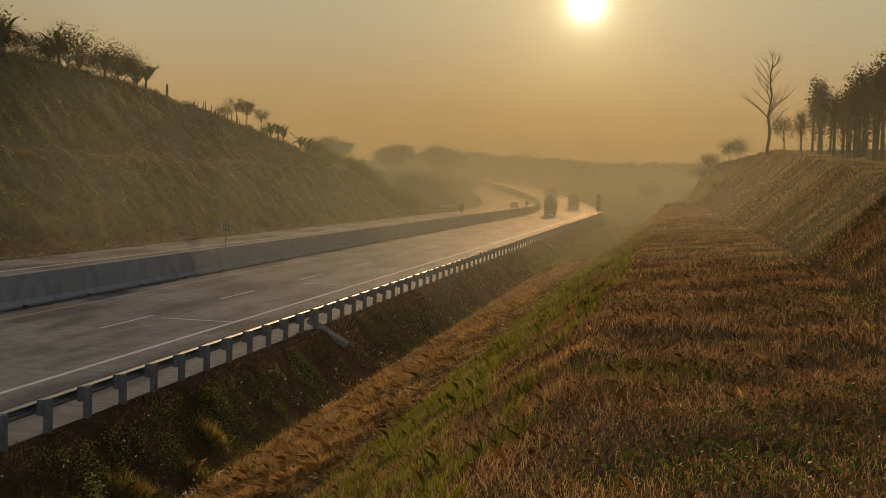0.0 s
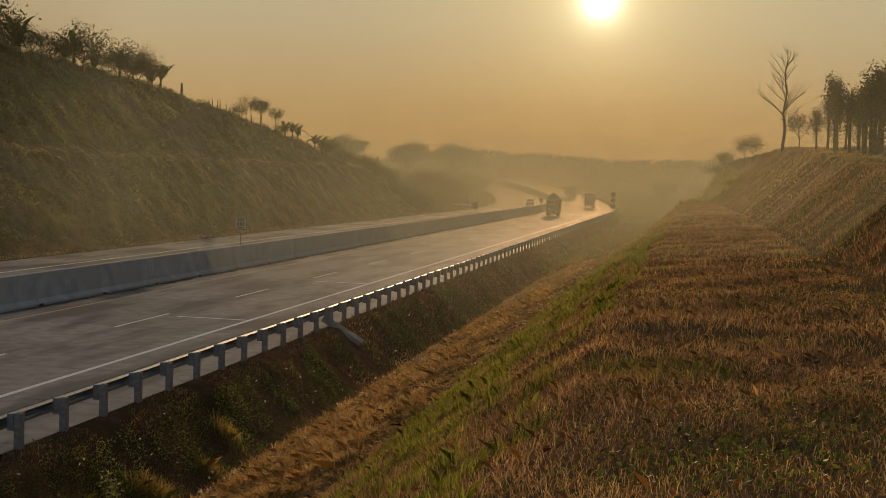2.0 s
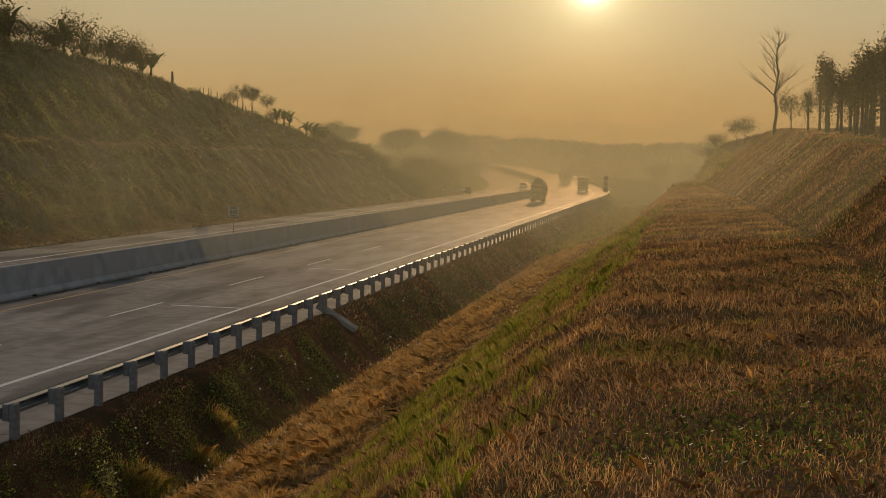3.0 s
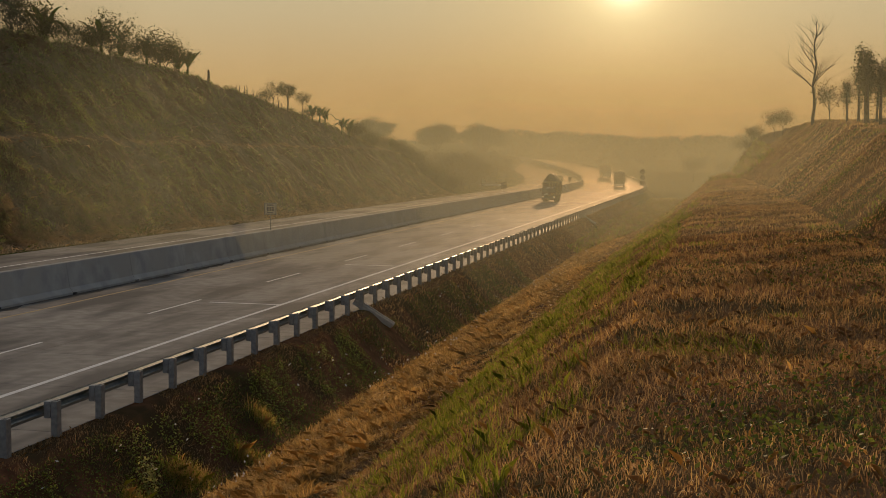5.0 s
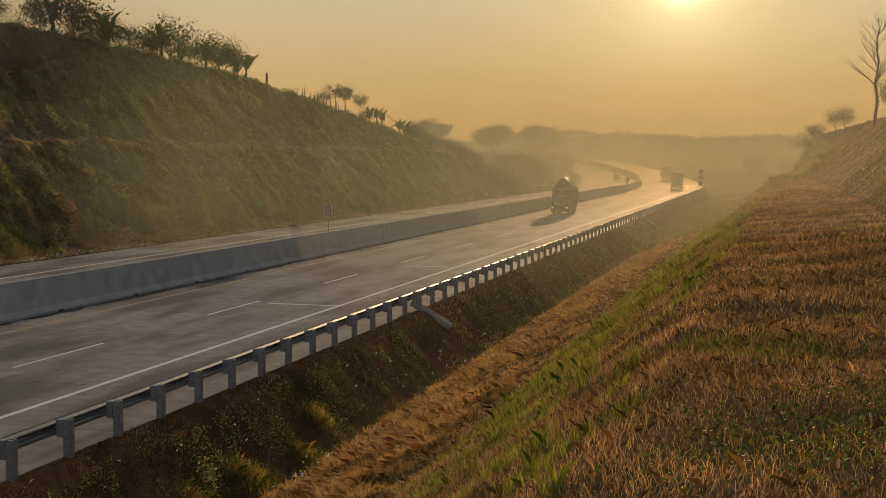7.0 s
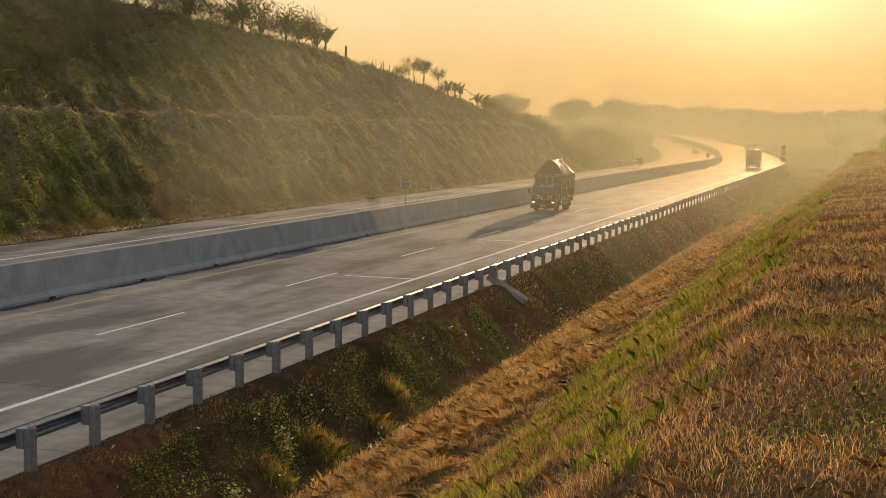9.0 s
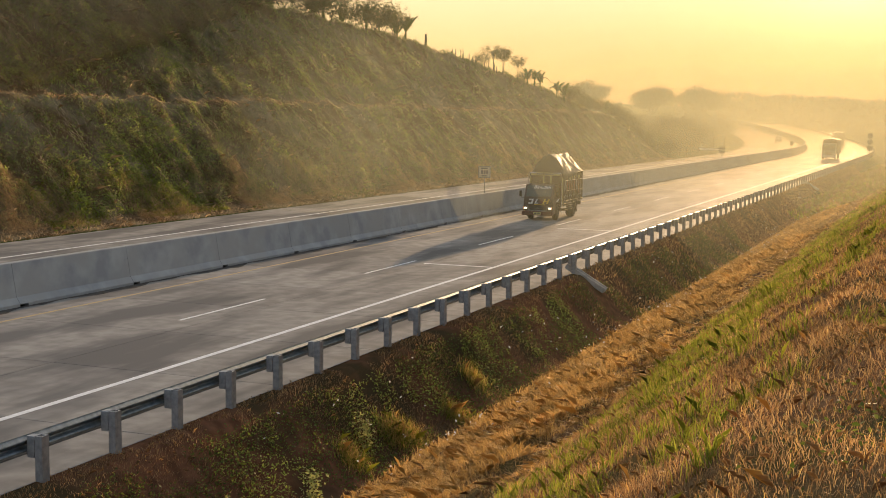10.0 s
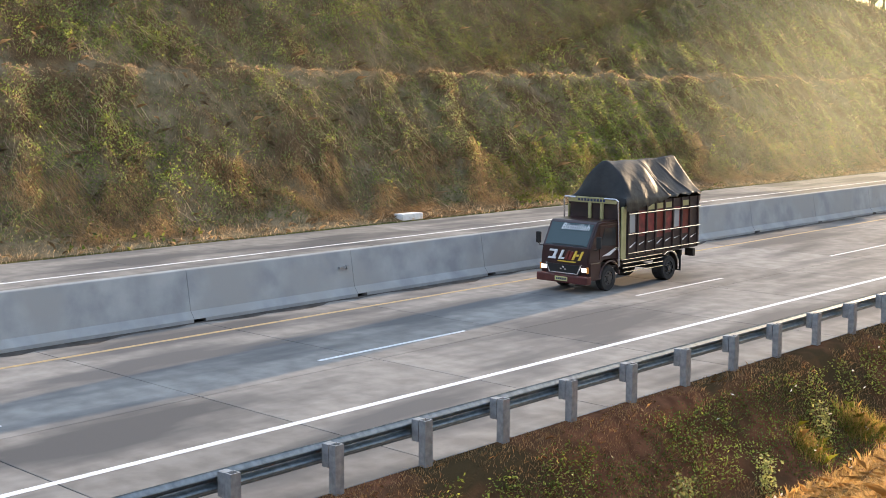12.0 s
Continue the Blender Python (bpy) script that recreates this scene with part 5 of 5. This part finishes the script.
# tall flat-topped trees and bushes in the smoke beyond the hill
flat = tree("umbrella_tree", "tall flat-topped tree standing hazy in the smoke", 16.5, 0.35, 2.5, 0.5, 9000, M_LEAF, 0.28, 0.5, 2, 4, 0.0, 0.68)
flat["group"] = "tall far trees"
stand(flat, -78.5, 345.0, first=True)
stand(flat, -65.0, 348.0, 140)
stand(flat, -99.0, 352.0, 250)
wood = tree("far_tree", "round-crowned tree in the hazy lowland", 8.0, 0.22, 2.0, 0.42, 2600, M_LEAF, 0.6, 0.35, 1, 4)
wood["group"] = "lowland trees"
stand(wood, -62.0, 290.0, first=True)
for x, y, r in ((-58.0, 285.0, 40), (-70.0, 300.0, 90), (-82.0, 310.0, 200), (-90.0, 290.0, 10), (-100.0, 320.0, 300), (-75.0, 275.0, 120), (-56.0, 330.0, 77), (-110, 300, 150), (-66, 255, 20), (-58, 248, 222),
                (-122, 330, 60), (-95, 370, 50), (-108, 380, 10), (22.0, 250.0, 20), (30.0, 262.0, 120), (38.0, 240.0, 200), (15.0, 275.0, 300), (8.0, 300.0, 140), (26, 290, 60), (45, 280, 11), (2.0, 330, 99), (14, 345, 190), (-8, 360, 30), (30, 350, 70)):
    stand(wood, x, y, r)

# growth on the slope beside the camera
bare = tagged(new("bare_tree"), "leafless young tree with fine spreading twigs", "tree")
bm = bmesh.new()
random.seed(4)
lead = [Vector((0.10 * math.sin(i * 1.3), 0.08 * math.sin(i * 1.9), i * 0.74 - 0.3)) for i in range(11)]
tube(bm, lead, [0.13 * (1 - 0.085 * i) for i in range(11)], 8)
for i in range(26):
    t = random.uniform(2.4, 9.6)
    k = int(t)
    p = lead[k].lerp(lead[k + 1], t - k)
    a = i * 2.4 + random.uniform(-0.4, 0.4)
    limbs(bm, p, (math.cos(a) * 0.75, math.sin(a) * 0.75, 0.72), (3.2 - 0.24 * t) * random.uniform(0.7, 1.15), 0.045 * (1 - 0.06 * t), 2, 0.45, 2, 5)
part("trunk", bm, M_BARK, bare)
stand(bare, 6.1, 92.0, 70, first=True)
draped = tree("vine_draped_tree", "dark slender tree draped in hanging vines", 4.2, 0.11, 0.34, 0.13, 1500, M_LEAF, 1.0, 0.68, 1, 3, 0.9, 0.24)
draped["group"] = "vine-draped trees"
stand(draped, 6.9, 66.0, first=True)
random.seed(11)
for i in range(22):
    y = 43 + 1.62 * i + random.uniform(-0.5, 0.5)
    stand(draped, 6.8 + random.uniform(0.0, 1.9), y, i * 47, 1.12 - 0.019 * i + random.uniform(-0.08, 0.08))
shrub = tree("bank_shrub", "sparse leafy shrub on top of the bank", 2.4, 0.05, 0.6, 0.13, 1100, M_LEAF, 0.9, 0.3, 2, 3)
shrub["group"] = "bank shrubs"
stand(shrub, 4.9, 128.0, first=True)
for x, y, r in ((5.2, 118.0, 60), (6.9, 88.0, 10), (3.4, 140.0, 130), (2.4, 150.0, 200), (1.2, 160.0, 250), (0.4, 168.0, 300), (2.2, 172.0, 20), (-0.8, 176.0, 77), (3.8, 165.0, 100), (-2.0, 185.0, 30), (1.0, 190, 140), (-3.0, 196, 210)):
    stand(shrub, x, y, r)

# woods in the smoke just beyond the cut
for x, y, r, k in ((-78, 330, 10, 1.25), (-70, 326, 80, 1.2), (-63, 333, 150, 1.3), (-86, 335, 220, 1.3), (-57, 322, 290, 1.1), (-74, 318, 330, 1.0), (-66, 312, 45, 0.95)):
    stand(wood, x, y, r, k)
# leafy plants standing in the ditch
for px, py in ((-12.0, 19.5), (-11.8, 22.2), (-12.3, 25.6)):
    q = np.stack([rng.normal(px, 0.10, 260), rng.normal(py, 0.12, 260), np.zeros(260)], 1)
    q[:, 2] = land(q[:, 0], q[:, 1]) + rng.uniform(0.05, 0.75, 260)
    tagged(leaves("ditch_plant", q, 0.09, M_CREEP, 0.35), "upright leafy green plant in the ditch", "plant", kind="stuff")
random.seed(21)
for i in range(26):
    y = 222 + 5.5 * i + random.uniform(-3, 3)
    stand(wood, -50 - float(dev(y)) - random.uniform(0, 26), y, i * 53, random.uniform(0.5, 0.9))
# leafy patches in the bank's grass
for cx, cy, rad, n in ((0.3, 7.4, 0.5, 1500), (1.5, 8.4, 0.6, 1500), (2.3, 16.5, 0.9, 1800), (2.6, 24.0, 1.4, 1800), (-0.4, 19.0, 0.6, 500)):
    x, y = rng.normal(cx, rad, n), rng.normal(cy, rad * 1.6, n)
    m = y > 5.2
    ob = leaves("bank_weeds", np.stack([x, y, land(x, y) + rng.uniform(0.01, 0.14, n)], 1)[m], 0.04, M_WEED, 0.5)
    tagged(ob, "small leafy green weeds in the dry grass", "weeds", kind="stuff")
# weeds on the slope above the bank
x, y = scatter(2.6, 7.6, 8, 60, 110)
x, y = keep(x, y, 0.7, 0.45, 6.0)
ob = leaves("slope_weeds", np.stack([x, y, land(x, y) + rng.uniform(0.02, 0.22, len(x))], 1), 0.055, M_WEED, 0.4)
tagged(ob, "brownish green weeds on the slope above the bank", "weeds", kind="stuff")

# wooded hills on the horizon: a rough canopy
n = 26000
x, y = rng.uniform(-420, 260, n), 470 + 520 * rng.uniform(0, 1, n) ** 0.8
u = x + dev(y)
m = (u < -60) | (u > 5)
x, y = x[m], y[m]
top = 5.0 + 3.5 * wav(x, y, 0.035) + 2.0 * wav(x, y, 0.11)
ob = leaves("far_woods", np.stack([x, y, land(x, y) + top * rng.uniform(0.25, 1.0, len(x)) ** 0.6], 1), 4.0, M_LEAF, 0.2)
tagged(ob, "hazy wooded hills closing the valley", "woods", kind="stuff")


# ---------------------------------------------------------------- what moves
def roll(wheels, rows, r):
    """Wheels turn with the way that their vehicle has gone, in steps of under a quarter turn."""
    ts, ys = [t for t, y in rows], [y for t, y in rows]
    for w in wheels:
        base = w.matrix_basis.copy()
        walk(w, [(i / FPS, base @ Matrix.Rotation((ys[0] - float(np.interp(i / FPS, ts, ys))) / r, 4, "X")) for i in range(12 * FPS + 1)])


def drive(ob, rows, u, away=False):
    """Rows of (t, y); the vehicle keeps the lane at offset u."""
    out = []
    for t, y in rows:
        d = float(dev(y))
        turn = math.degrees(math.atan2(float(dev(y + 2) - dev(y - 2)), 4.0))
        out.append((t, pose(u - d, y, float(rise(y)), 0, 0, turn)))
    walk(ob, out)


def motions():
    rows = [(0.0, 237.5), (1.0, 228.0), (2.0, 216.0), (3.0, 204.5), (4.0, 191.5), (5.0, 175.8), (6.0, 157.8), (7.0, 138.0), (8.0, 117.0),
            (9.0, 95.6), (9.5, 84.9), (10.0, 74.4), (10.5, 63.8), (11.0, 53.4), (11.5, 42.8), (12.0, 32.0)]
    drive(truck, rows, -23.55)
    roll(truck_wheels, rows, 0.40)
    drive(follower, [(0.0, 298.0), (2.5, 282.0), (5.6, 269.0), (7.0, 257.5), (9.0, 235.5), (10.0, 218.5), (12.0, 184.0)], -19.7)
    drive(far_lorry, [(0.0, 365.0), (2.5, 350.0), (7.0, 326.0), (12.0, 296.0)], -20.0)
    drive(car, [(0.0, 277.0), (2.5, 288.0), (6.0, 314.0), (10.0, 334.0), (12.0, 344.0)], -33.2)


motions()
